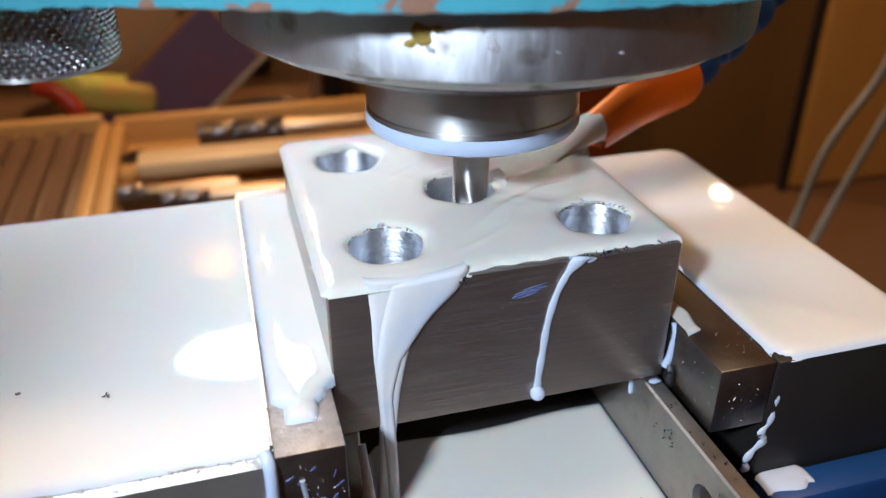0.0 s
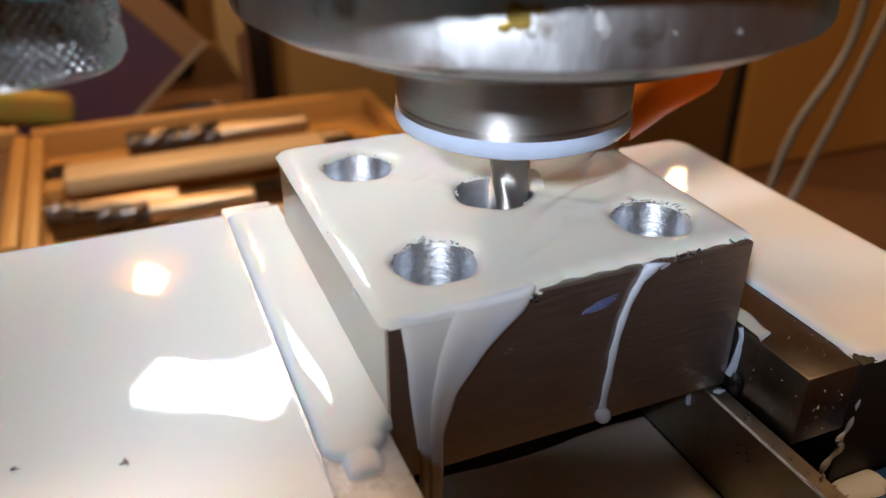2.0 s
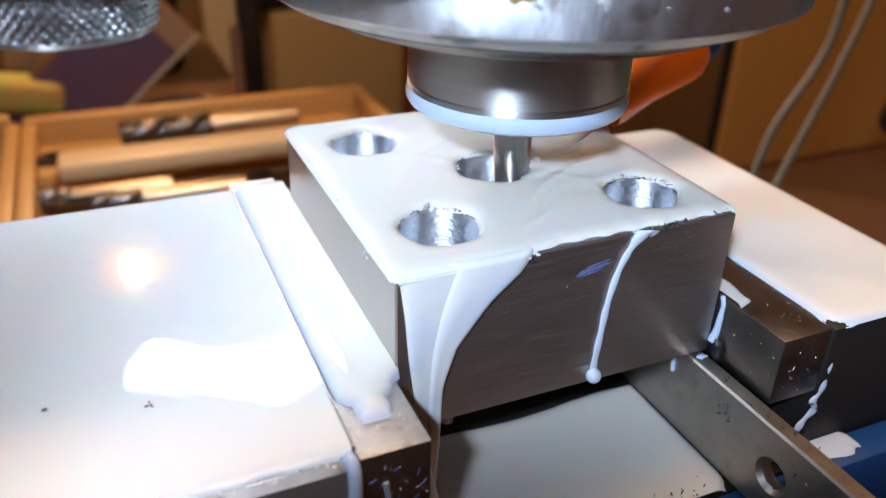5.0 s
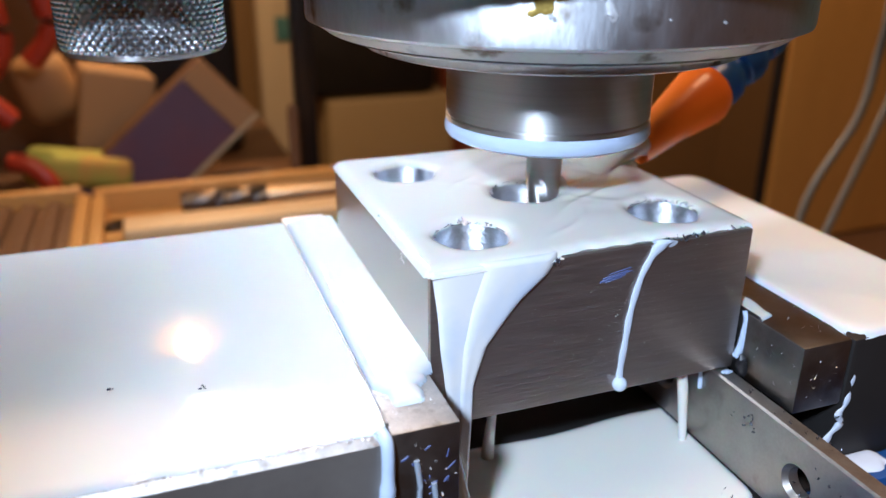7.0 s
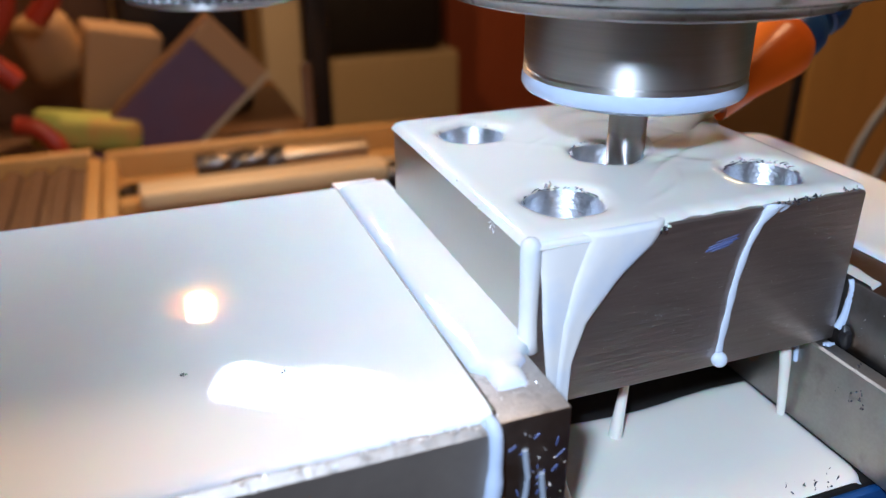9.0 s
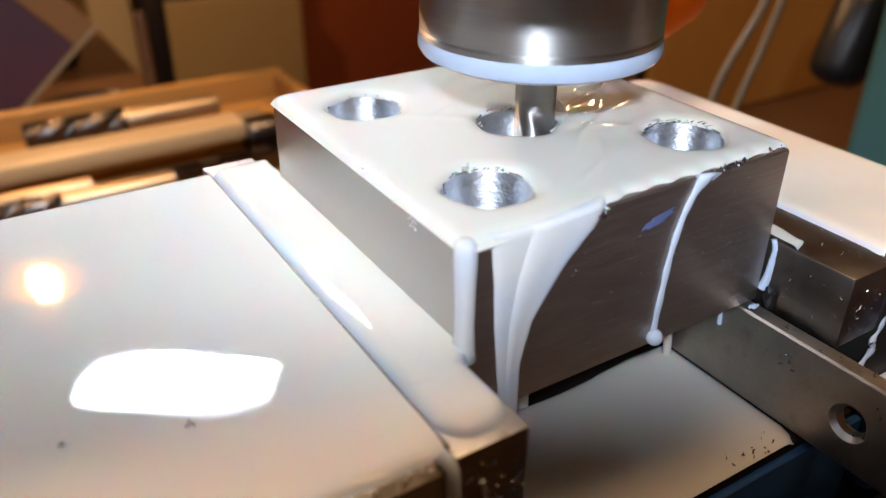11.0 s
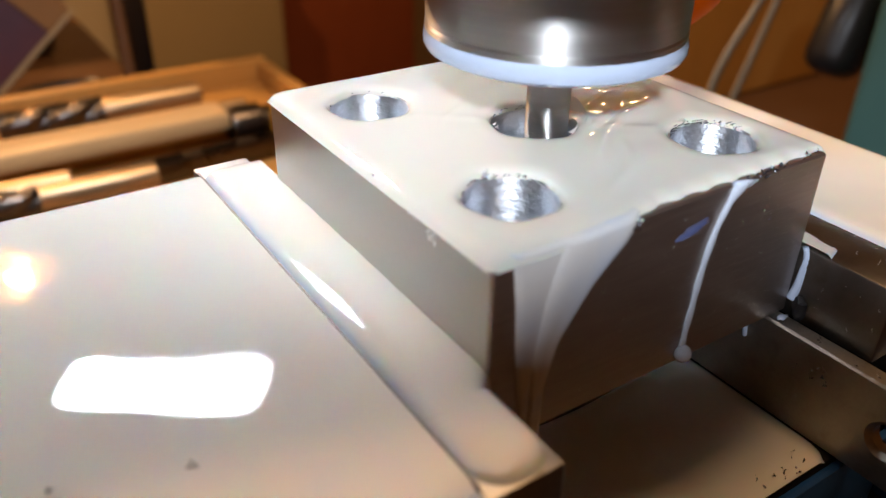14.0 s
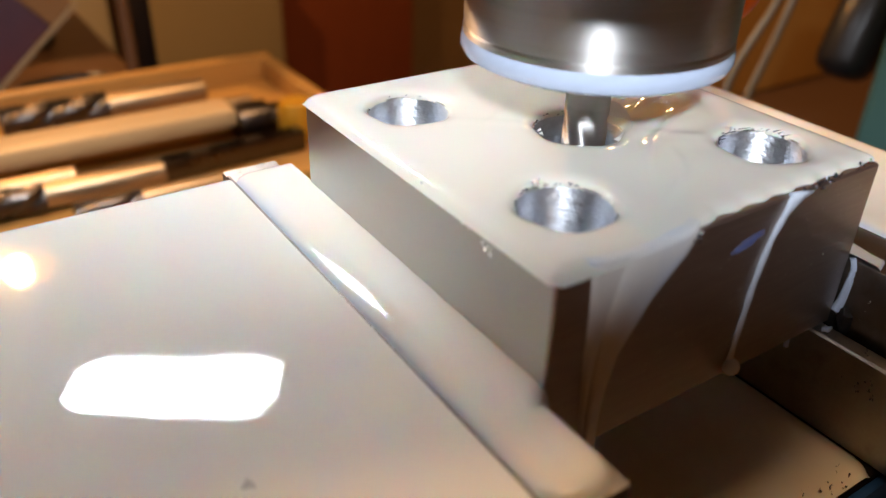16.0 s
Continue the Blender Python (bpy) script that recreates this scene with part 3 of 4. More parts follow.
def top_ripple(x, y):
    u = np.hypot(x - 0.066, y - 0.055)
    f = np.exp(-(u / 0.026) ** 2)
    w = np.sin((x * 0.5 - y) * 420 + 2.6 * np.sin(x * 170) + 1.8 * np.sin(y * 130)) * 0.00042 * f
    w += 0.00022 * np.exp(-(((x - 0.052) * 0.8 + (y - 0.030)) / 0.0022) ** 2) * np.exp(-((x - 0.045) / 0.02) ** 2)
    w += np.sin(u * 900) * 0.00012 * np.exp(-(u / 0.012) ** 2) + 0.0009 * np.exp(-(np.hypot(x - 0.078, y - 0.058) / 0.008) ** 2)
    for x0, y0, x1, y1, a in ((0.076, 0.053, 0.047, 0.035, 0.00034), (0.071, 0.046, 0.044, 0.027, -0.00030), (0.061, 0.034, 0.034, 0.017, 0.00030), (0.074, 0.041, 0.055, 0.030, 0.00026),
                              (0.066, 0.058, 0.052, 0.050, -0.00026), (0.050, 0.024, 0.030, 0.006, 0.00030), (0.034, 0.060, 0.022, 0.045, 0.00018)):
        dx, dy = x1 - x0, y1 - y0
        t = np.clip(((x - x0) * dx + (y - y0) * dy) / (dx * dx + dy * dy), 0, 1)
        bend = 0.0012 * np.sin(t * 5 + x0 * 300)
        u2 = np.hypot(x - x0 - t * dx + bend * 0.6, y - y0 - t * dy - bend)
        w += a * np.exp(-(u2 / 0.0010) ** 2) * np.sin(np.pi * np.clip(t, 0.02, 0.98))
    return w + wobble(x, y, 1.0, 0.009) * 0.00006


liquid(pool("coolant_film", (-0.0009, -0.001), (0.0805, 0.0842), ZT, top_inside, 0.0012, 0.0035, 0.0006, top_ripple, HOLES, mat=COOLANT), "milky coolant film flowing over the drilled block")


def still(x, y):
    return wobble(x, y, 0.4, 0.03) * 0.00003 + wobble(x, y, 3.1, 0.0040) * 0.000011 + wobble(x, y, 1.3, 0.0023) * 0.000004


def left_inside(x, y):
    d = rect(-0.16, -0.0200, 0.02, 0.0972, 0.004)(x, y)
    return np.minimum(d, y + 0.0186 + 0.0002 * np.sin(x * 260) + 0.00015 * np.sin(x * 700))


liquid(pool("coolant_pool", (-0.150, -0.0205), (-0.0147, 0.0975), ZJ, left_inside, 0.0011, 0.004, 0.0010,
            lambda x, y: still(x, y) + 0.00042 * np.exp(-(-0.0147 - x) / 0.0038)), "glossy pool of milky coolant on the wide jaw top")


def plate_inside(x, y):
    d = rect(-0.0140, -0.0118, 0.0060, 0.0975, 0.005)(x, y)
    taper = 0.0026 * np.clip((-0.0030 - y) / 0.0035, 0, 1) ** 2
    d = np.minimum(d, x + 0.0136 - taper)
    return np.minimum(d, -0.0012 - x - 1.3 * taper + 0.9 * np.clip(y + 0.003, 0, 0.006) + 0.0005 * np.sin(y * 600))


liquid(pool("coolant_pool", (-0.0142, -0.0140), (0.0004, 0.1000), ZJ + 0.0002, plate_inside, 0.0021, 0.0058, 0.0005,
            lambda x, y: wobble(x, y, 2.0, 0.012) * 0.00005),
       "milky coolant pooled on the steel jaw plate")
liquid(pool("coolant_pool", (0.0954, -0.0203), (0.1388, 0.0983), ZJ, rect(0.0956, -0.0200, 0.1386, 0.0980, 0.007), 0.0012, 0.004, 0.001, still), "glossy pool of milky coolant on the narrow jaw top")


def right_plate(x, y):
    return np.minimum(0.0858 + 0.20 * np.clip(y - 0.014, 0, 1) + 0.0005 * np.sin(y * 500) - x, y + 0.0060 - 0.35 * (x - 0.0815))


liquid(pool("coolant_pool", (0.0810, -0.0100), (0.0946, 0.1000), ZJ + 0.0002, right_plate, 0.0008, 0.0016, 0.0005, still), "milky coolant spread over part of the jaw plate")


def bed_inside(x, y):
    d = rect(0.0052, -0.0222, 0.0752, 0.099, 0.006)(x, y)
    return np.minimum(d, 0.0190 - y + 0.0008 * np.sin(x * 120) - 0.010 * np.clip((0.012 - x) / 0.01, 0, 1))


liquid(pool("coolant_pool", (0.0053, -0.0214), (0.0751, 0.0205), 0.1399, bed_inside, 0.0013, 0.004, 0.0008, still), "milky coolant pooled on the vise bed")



def ledge_inside(x, y):
    d = rect(0.0955, -0.0282, 0.1085, -0.0200, 0.003)(x, y)
    return np.minimum(d, y + 0.0272 + 0.0005 * np.sin(x * 500) - 0.0010 * np.exp(-((x - 0.1068) / 0.0012) ** 2))


liquid(pool("coolant_pool", (0.0953, -0.0300), (0.1182, -0.0208), 0.1455, ledge_inside, 0.0009, 0.003, 0.0005, mat=MILK), "coolant lying on the vise ledge below the jaw")

liquid(part("steel_seam", box((-0.0147, -0.0180, 0.170), (-0.0141, 0.0970, ZJ + 0.0014), 0.0), JAW), "thin bare steel seam between jaw and plate", "steel strip")

# thin rivulet on the front face
riv = smooth_path([(0.0556, 0.0004, 0.2010), (0.0548, -0.0004, 0.2000), (0.0522, -0.0006, 0.1965), (0.0500, -0.0006, 0.1915), (0.0484, -0.0006, 0.184), (0.0478, -0.0006, 0.177), (0.0472, -0.0006, 0.170), (0.0470, -0.0007, 0.1655)], 6)
bm = tube(riv, [0.0038 - 0.0029 * min(1, i / 12) ** 0.7 + 0.0001 * math.sin(i) for i in range(len(riv))], 12)
for v in bm.verts:
    v.co.y = min(0.0002, v.co.y * 0.45)
    if v.co.z > 0.1996:
        v.co.z = 0.1996 + (v.co.z - 0.1996) * 0.30
ends = bmesh.new()
bmesh.ops.create_uvsphere(ends, u_segments=16, v_segments=10, radius=0.0018)
bmesh.ops.translate(ends, vec=(0.0470, -0.0008, 0.1655), verts=ends.verts)
liquid(part("coolant_rivulet", merge(bm, ends), MILK, smooth=80), "thin coolant rivulet ending in a hanging drop")
run = smooth_path([(0.0808, -0.0004, 0.1788), (0.0810, -0.0012, 0.1765), (0.0808, -0.0010, 0.170), (0.0802, -0.0006, 0.1665)], 5)
bm = tube(run, [0.0006 + 0.0005 * i / (len(run) - 1) for i in range(len(run))], 10)
liquid(part("coolant_rivulet", bm, STREAK, smooth=80), "short coolant rivulet beside the jaw plate")
# spill over the front end of the jaw beside its plate
bm = tube(smooth_path([(-0.0160, -0.0185, 0.1790), (-0.0152, -0.0206, 0.1770), (-0.0154, -0.0212, 0.168), (-0.0162, -0.0212, 0.158), (-0.0150, -0.0212, 0.145)], 6), [0.0013] * 12 + [0.0016] * 12 + [0.0030], 12)
liquid(part("coolant_rivulet", bm, STREAK, smooth=80), "coolant running down between jaw and plate")
run = smooth_path([(0.0972, -0.0203, 0.1690), (0.0970, -0.0203, 0.1650), (0.0966, -0.0203, 0.1610), (0.0950, -0.0203, 0.1585), (0.0962, -0.0203, 0.1560), (0.0940, -0.0203, 0.1535), (0.0925, -0.0203, 0.1505), (0.0930, -0.0203, 0.1475)], 6)
bm = tube(run, [0.0004 + 0.0006 * min(1, i / 20) + 0.00025 * math.sin(i * 0.8) for i in range(len(run))], 10)
for v in bm.verts:
    v.co.y = -0.0203 + (v.co.y + 0.0203) * 0.5
liquid(part("coolant_rivulet", bm, MILK, smooth=80), "broken coolant streak on the dark jaw end")
bm = tube(smooth_path([(0.0052, -0.0005, 0.1600), (0.0056, -0.0070, 0.1500), (0.0056, -0.0150, 0.1445), (0.0050, -0.0212, 0.1415), (0.0046, -0.0240, 0.1370), (0.0044, -0.0246, 0.1300)], 6), [0.0010 + 0.00003 * i for i in range(31)], 12)
liquid(part("coolant_rivulet", bm, MILK, smooth=80), "milky coolant rivulet running over the front of the bed")
# streak and blob on the parallel bar under the block's corner
bm = tube(smooth_path([(0.0750, 0.0055, 0.1625), (0.0749, 0.0050, 0.1590), (0.0749, 0.0046, 0.1555)], 5), 0.0006, 8)
liquid(part("coolant_rivulet", bm, STREAK, smooth=80), "bluish coolant streak on the parallel bar")
liquid(part("coolant_blob", chunk(0.0772, -0.0016, 0.1632, (0.0016, 0.0009, 0.0003), 5), STREAK, smooth=80), "small coolant blob on the parallel bar")

# waterfall on the front face: a steady sheet, a wandering one and one round the corner
fall = liquid(sheet("coolant_fall", [(0.1999, 0.0110, 0.0290), (0.1970, 0.0100, 0.0278), (0.1910, 0.0085, 0.0205), (0.1820, 0.0072, 0.0132), (0.1730, 0.0068, 0.0102), (0.1650, 0.0066, 0.0100), (0.1410, 0.0060, 0.0090)], 0.0017, mat=FALL),
              "sheet of milky coolant running off the front edge")
fall_side = liquid(sheet("coolant_fall", [(0.1998, 0.0002, 0.0180), (0.1910, 0.0016, 0.0130), (0.1820, 0.0024, 0.0105), (0.1730, 0.0036, 0.0092), (0.1650, 0.0046, 0.0088), (0.1410, 0.0048, 0.0080)], 0.0011, mat=FALL),
                   "thin wandering coolant sheet at the block's corner")
bm = lathe([(0.0, 0.0013), (0.0012, 0.0010), (0.0019, 0.0002), (0.0021, -0.0015), (0.0019, -0.008), (0.0018, -0.015), (0.0020, -0.0205), (0.0024, -0.0225), (0.0, -0.0235)], 24)
corner = liquid(part("coolant_fall", bm, FALL, smooth=80), "coolant wrapped round the block's front corner")
# tongue of coolant that creeps along the jaw plate
tongue = liquid(pool("coolant_tongue", (-0.0066, -0.0070), (0.0066, 0.0320), 0.0, rect(-0.0063, -0.0068, 0.0063, 0.040, 0.0058), 0.0020, 0.0058, 0.0005), "rounded tongue of coolant creeping along the jaw plate")
# jet below the block
jet = liquid(part("coolant_jet", tube(smooth_path([(0.0030, 0.001, 0.0235), (0.0042, 0.0, 0.0190), (0.0054, 0.0, 0.0110), (0.0064, 0.0, 0.0030), (0.0068, 0.0, -0.0015)], 6), [0.0016 - 0.00003 * i for i in range(25)], 12), COOLANT, smooth=80),
             "thin coolant jet dripping from under the block")
drip = liquid(part("coolant_jet", tube(smooth_path([(0.0, 0.0, 0.0230), (-0.0006, 0.0, 0.0150), (-0.0014, 0.0, 0.0060), (-0.0018, 0.0, -0.0015)], 6), [0.0007 + 0.00006 * i for i in range(19)], 12), COOLANT, smooth=80),
              "thin coolant drip falling behind the block's lower edge")
# stream from the nozzle to the block
bm = bmesh.new()
rings = []
for i in range(15):
    t = i / 14
    c = Vector((0.0900 - 0.0240 * t, 0.0645 - 0.006 * t, 0.2042 - 0.0034 * t))
    w, h = 0.0056 + 0.0075 * t, 0.0046 * (1 - 0.86 * t ** 0.7)
    rings.append([bm.verts.new(c + Vector((-0.45 * w * math.sin(a) * 0.4, w * math.cos(a), h * math.sin(a)))) for a in (2 * math.pi * k / 20 for k in range(20))])
for p, q in zip(rings, rings[1:]):
    for k in range(20):
        bm.faces.new((p[k], p[(k + 1) % 20], q[(k + 1) % 20], q[k]))
rings = []
for i in range(13):
    t = i / 12
    rx, ry = 0.0034 + 0.0065 * t ** 2, 0.0040 + 0.0085 * t ** 2
    rings.append([bm.verts.new((min(0.0866 - 0.0100 * t + rx * math.cos(a), 0.0904 - 0.0088 * t), 0.0645 - 0.002 * t + ry * math.sin(a) + 0.0003 * math.sin(5 * a), 0.2056 - 0.0050 * t)) for a in (2 * math.pi * k / 24 for k in range(24))])
for p, q in zip(rings, rings[1:]):
    for k in range(24):
        bm.faces.new((p[k], p[(k + 1) % 24], q[(k + 1) % 24], q[k]))
stream = liquid(part("coolant_stream", bm, COOLANT, smooth=80), "milky coolant stream pouring from the nozzle")

# splash thrown up beside the cutter
bm = bmesh.new()
rings = []
for j in range(7):
    u = j / 6
    rings.append([bm.verts.new((AX[0] + (0.0052 + 0.0022 * u * u) * math.cos(a), AX[1] - 0.001 + (0.0052 + 0.0022 * u * u) * math.sin(a),
                                ZT - 0.0010 + (0.0038 + 0.0012 * math.sin(a * 3)) * u * math.sin((a + 1.6) / 3.0 * math.pi))) for a in (-1.55 + 2.9 * k / 24 for k in range(25))])
for p, q in zip(rings, rings[1:]):
    for k in range(24):
        bm.faces.new((p[k], p[k + 1], q[k + 1], q[k]))
liquid(part("coolant_splash", bm, FALL, smooth=80), "thin curl of coolant splashing beside the cutter")
for x, z0, z1 in ((-0.0095, 0.172, 0.158), (-0.0060, 0.166, 0.148)):
    bm = tube(smooth_path([(x, -0.0204, z0), (x + 0.0006, -0.0207, (z0 + z1) / 2), (x - 0.0003, -0.0206, z1)], 6), 0.0006, 8)
    liquid(part("coolant_rivulet", bm, THIN, smooth=80), "bluish coolant streak on the jaw plate's end")

# ---- shavings ----
rnd = random.Random(17)
bm = bmesh.new()
for n_hole, (cx, cy, r) in enumerate(HOLES):
    for k in range((44, 5, 70, 26)[n_hole]):
        a = radians(rnd.uniform(35, 170) if n_hole != 2 else rnd.uniform(5, 150))
        c = Vector((cx + (r + 0.0001) * math.cos(a), cy + (r + 0.0001) * math.sin(a), ZT + rnd.uniform(-0.0002, 0.0006)))
        L = rnd.uniform(0.0003, 0.0007) * (3.0 if n_hole == 2 and rnd.random() < 0.25 else 1.0)
        d = Vector((1, -0.5 + rnd.uniform(-0.3, 0.3), rnd.uniform(0.05, 0.5))).normalized() * L
        w = Vector((0, 0.3, 1)).normalized() * rnd.uniform(0.00005, 0.00012)
        q = [bm.verts.new(p) for p in (c - w, c + d * 0.5 - w * 0.8 + Vector((0, 0, 0.0001)), c + d, c + d * 0.5 + w * 0.8 + Vector((0, 0, 0.0001)), c + w)]
        bm.faces.new(q)
tagged(part("metal_shavings", bm, DARKCHIP), "fine dark burrs along the rims of the bored holes", "metal shavings", kind="stuff")
shavings("metal_shavings", [(0.0405 - 0.0086, 0.0432, ZT + 0.0004, (0.0006, 0.0012, 0.0004), 6), (0.0160, 0.0250, ZT + 0.0010, (0.0012, 0.0004, 0.0004), 7), (0.0665, 0.0246, ZT + 0.0012, (0.0010, 0.0004, 0.0004), 6)], 0.0008, CHIP, 3, "small bright shavings on the hole rims", 0.5, (0.12, 0.30))
shavings("metal_shavings", [(-0.0005, 0.016, 0.1972, (0.0005, 0.0015, 0.0010), 10), (-0.0003, 0.0225, 0.1990, (0.0004, 0.001, 0.0006), 6), (0.0, 0.036, 0.1998, (0.0004, 0.0012, 0.0005), 6)], 0.0008, CHIP, 6, "small bright shavings stuck on the block's side")
shavings("metal_shavings", [(0.0285, -0.0007, 0.1990, (0.0008, 0.0004, 0.0006), 9), (0.0600, -0.0002, 0.2002, (0.0055, 0.0006, 0.0004), 26), (0.066, 0.0002, 0.2005, (0.001, 0.0005, 0.0004), 6), (0.0755, 0.0004, 0.2006, (0.0035, 0.0004, 0.0003), 8)], 0.0009, DARKCHIP, 7, "dark shavings along the block's front edge")
shavings("metal_shavings", [(0.0749, -0.012, 0.1570, (0.0002, 0.004, 0.0025), 16), (0.0749, -0.0380, 0.153, (0.0002, 0.009, 0.006), 14), (0.0775, -0.03, 0.1630, (0.0015, 0.02, 0.0003), 16)], 0.0008, DARKCHIP, 8, "dark shavings on the parallel bar")
shavings("metal_shavings", [(0.0807, -0.0120, 0.1700, (0.0002, 0.007, 0.006), 12), (0.0880, -0.0205, 0.1690, (0.005, 0.0002, 0.006), 12), (0.0900, -0.010, 0.1789, (0.004, 0.008, 0.0001), 8)], 0.0010, CHIP, 9, "bright shavings on the jaw plate", 0.5, (0.04, 0.10))
shavings("metal_shavings", [(-0.0075, -0.0205, 0.168, (0.006, 0.0002, 0.008), 14), (-0.0146, 0.010, 0.1795, (0.0004, 0.030, 0.0003), 24), (-0.0075, -0.0135, 0.1794, (0.005, 0.003, 0.0003), 14), (-0.040, -0.0198, 0.1790, (0.026, 0.0004, 0.0003), 40)], 0.0007, CHIP, 10, "fine bright shavings along the jaw edges")
shavings("metal_shavings", [(0.060, -0.0190, 0.1412, (0.008, 0.0025, 0.0002), 16)], 0.0010, DARKCHIP, 11, "shavings floating on the pooled coolant")
shavings("metal_shavings", [(-0.045, 0.006, 0.1798, (0.0006, 0.0006, 0.0001), 5), (-0.062, 0.012, 0.1797, (0.0006, 0.0006, 0.0001), 3)], 0.0009, DARKCHIP, 12, "a few shavings floating on the coolant pool")
tagged(part("swarf_clump", chunk(0.0806, -0.0030, 0.1652, (0.0016, 0.0018, 0.0030), 3), BLACK), "small black clump of swarf in the corner", "swarf clump")

rnd = random.Random(21)
bm = bmesh.new()
for i in range(420):
    x, z, r = rnd.uniform(0.010, 0.079), 0.164 + 0.035 * rnd.random(), 0.00004 + 0.00007 * rnd.random() ** 3
    if x < 0.030 and z > 0.164 + (0.03 - x) * 0.2 and x < 0.014 + (z - 0.17) * 0.5:
        continue
    d = bmesh.new()
    bmesh.ops.create_icosphere(d, subdivisions=1, radius=r)
    bmesh.ops.translate(d, vec=(x, 0.0, z), verts=d.verts)
    merge(bm, d)
tagged(part("coolant_droplets", bm, COOLANT), "tiny coolant droplets on the brushed block face", "droplets", kind="stuff")
SMEAR = material("blue_marking_dye", (0.08, 0.105, 0.25), 0.5, 0.0, 0.4, 300, grain=900)
smear = bmesh.new()
for x0, x1, z0, w in ((0.0404, 0.0470, 0.1937, 0.00022), (0.0398, 0.0462, 0.1931, 0.00030), (0.0420, 0.0476, 0.1943, 0.00014), (0.0412, 0.0455, 0.1926, 0.00013), (0.0430, 0.0480, 0.1934, 0.00010)):
    merge(smear, box((x0, -0.00010, z0 - w), (x1, 0.0002, z0 + w), 0.00008, 1))
for v in smear.verts:
    v.co.z += (v.co.x - 0.044) * 0.18
tagged(part("dye_smear", smear, SMEAR), "smear of blue marking dye on the block", "dye smear")
rnd = random.Random(33)
smear = bmesh.new()
for i in range(26):
    x, z, w, h = rnd.uniform(-0.0125, -0.0020), rnd.uniform(0.138, 0.1755), rnd.uniform(0.00008, 0.00030), rnd.uniform(0.0003, 0.0013)
    merge(smear, box((x - w, -0.02035, z - h), (x + w, -0.0201, z + h), 0.00008, 1, None, pose(x, 0, z, 0, rnd.uniform(-60, 60), 0) @ pose(-x, 0, -z)))
tagged(part("dye_smear", smear, SMEAR), "blue marking dye streaks on the jaw plate's end", "dye smear")

# ---- workshop behind ----
tagged(part("workbench", box((-0.9, 0.30, -0.02), (0.185, 0.56, 0.028), 0.004), WALNUT), "dark wooden workbench behind the machine", "workbench")
tagged(part("shelf_board", box((-0.9, 0.5605, -0.012), (0.088, 0.90, 0.0278), 0.004), WALNUT), "dark wooden board carrying boxes and tools", "shelf board")


def build_tray():
    t = thing("wooden_tray", "shallow honey-coloured wooden tray holding cutters", "tray", at=(0.03, 0.42, 0.0285))
    o = (0.03, 0.42, 0.0285)

    def p(name, lo, hi, mat=PLY):
        b = box(lo, hi, 0.002)
        bmesh.ops.translate(b, vec=[-c for c in o], verts=b.verts)
        part(name, b, mat, t)
    p("bottom", (-0.096, 0.330, 0.0285), (0.160, 0.520, 0.050))
    p("rim", (-0.099, 0.515, 0.0285), (0.163, 0.527, 0.068))
    p("rim", (-0.100, 0.330, 0.0287), (-0.090, 0.5148, 0.066))
    p("rim", (0.154, 0.330, 0.0287), (0.164, 0.5148, 0.066))
    p("rim", (-0.099, 0.320, 0.0285), (0.163, 0.3296, 0.062))
    p("divider", (-0.0896, 0.418, 0.0505), (0.100, 0.436, 0.0625))


build_tray()


def cutter(x0, x1, y, z, r, flute, name="milling_cutter"):
    """A fluted cutter lying along x: flutes from x0 to flute, then its shank."""
    c = thing(name, "steel end mill lying in the wooden tray", "milling cutter", "cutters in the tray", at=(x0, y, z))
    bm = bmesh.new()
    seg, rows = 24, 40
    rings = []
    for j in range(rows + 1):
        s = j / rows * (flute - x0)
        rings.append([bm.verts.new((s, (r * (1 - 0.3 * max(0, math.sin(3 * a + s * 220)))) * math.cos(a), (r * (1 - 0.3 * max(0, math.sin(3 * a + s * 220)))) * math.sin(a))) for a in (2 * math.pi * k / seg for k in range(seg))])
    for p, q in zip(rings, rings[1:]):
        for k in range(seg):
            bm.faces.new((p[k], p[(k + 1) % seg], q[(k + 1) % seg], q[k]))
    bm.faces.new(rings[0])
    part("fluted_end", bm, DRILL, c, "dark spiral flutes")
    part("shank", lathe([(0, 0), (r * 0.8, 0), (r * 0.82, 0.001), (r * 0.82, x1 - flute - 0.001), (r * 0.7, x1 - flute), (0, x1 - flute)], 24, pose(flute - x0, 0, 0, 0, 90, 0)), SHANK, c, "steel shank with warm reflections put into its colour")


cutter(-0.035, 0.096, 0.478, 0.0625, 0.0100, 0.030)
cutter(-0.088, -0.010, 0.385, 0.0590, 0.0075, -0.070)
cutter(-0.060, 0.034, 0.368, 0.0590, 0.0085, -0.030)
cutter(0.030, 0.120, 0.452, 0.0580, 0.0060, 0.060)
cutter(-0.020, 0.062, 0.345, 0.0560, 0.0060, 0.015)
tagged(part("steel_rod", lathe([(0, 0), (0.0055, 0), (0.006, 0.001), (0.006, 0.105), (0.005, 0.106), (0, 0.106)], 20, pose(-0.010, 0.4975, 0.0570, 0, 90, 0)), POLISHED), "plain steel rod lying in the tray", "steel rod")
def build_slotted_bar():
    b = box((-0.105, -0.006, 0.0), (0.105, 0.006, 0.013), 0.0012)
    cuts = [box((-0.092 + 0.034 * i, -0.0030, 0.006), (-0.070 + 0.034 * i, 0.0030, 0.020), 0.0) for i in range(6)]
    ob = part("slotted_bar", carved(b, cuts), DRILL)
    ob.matrix_world = pose(0.020, 0.3740, 0.0505, 0, 0, 2)
    tagged(ob, "steel bar with a row of slots lying in the tray", "steel bar")


build_slotted_bar()
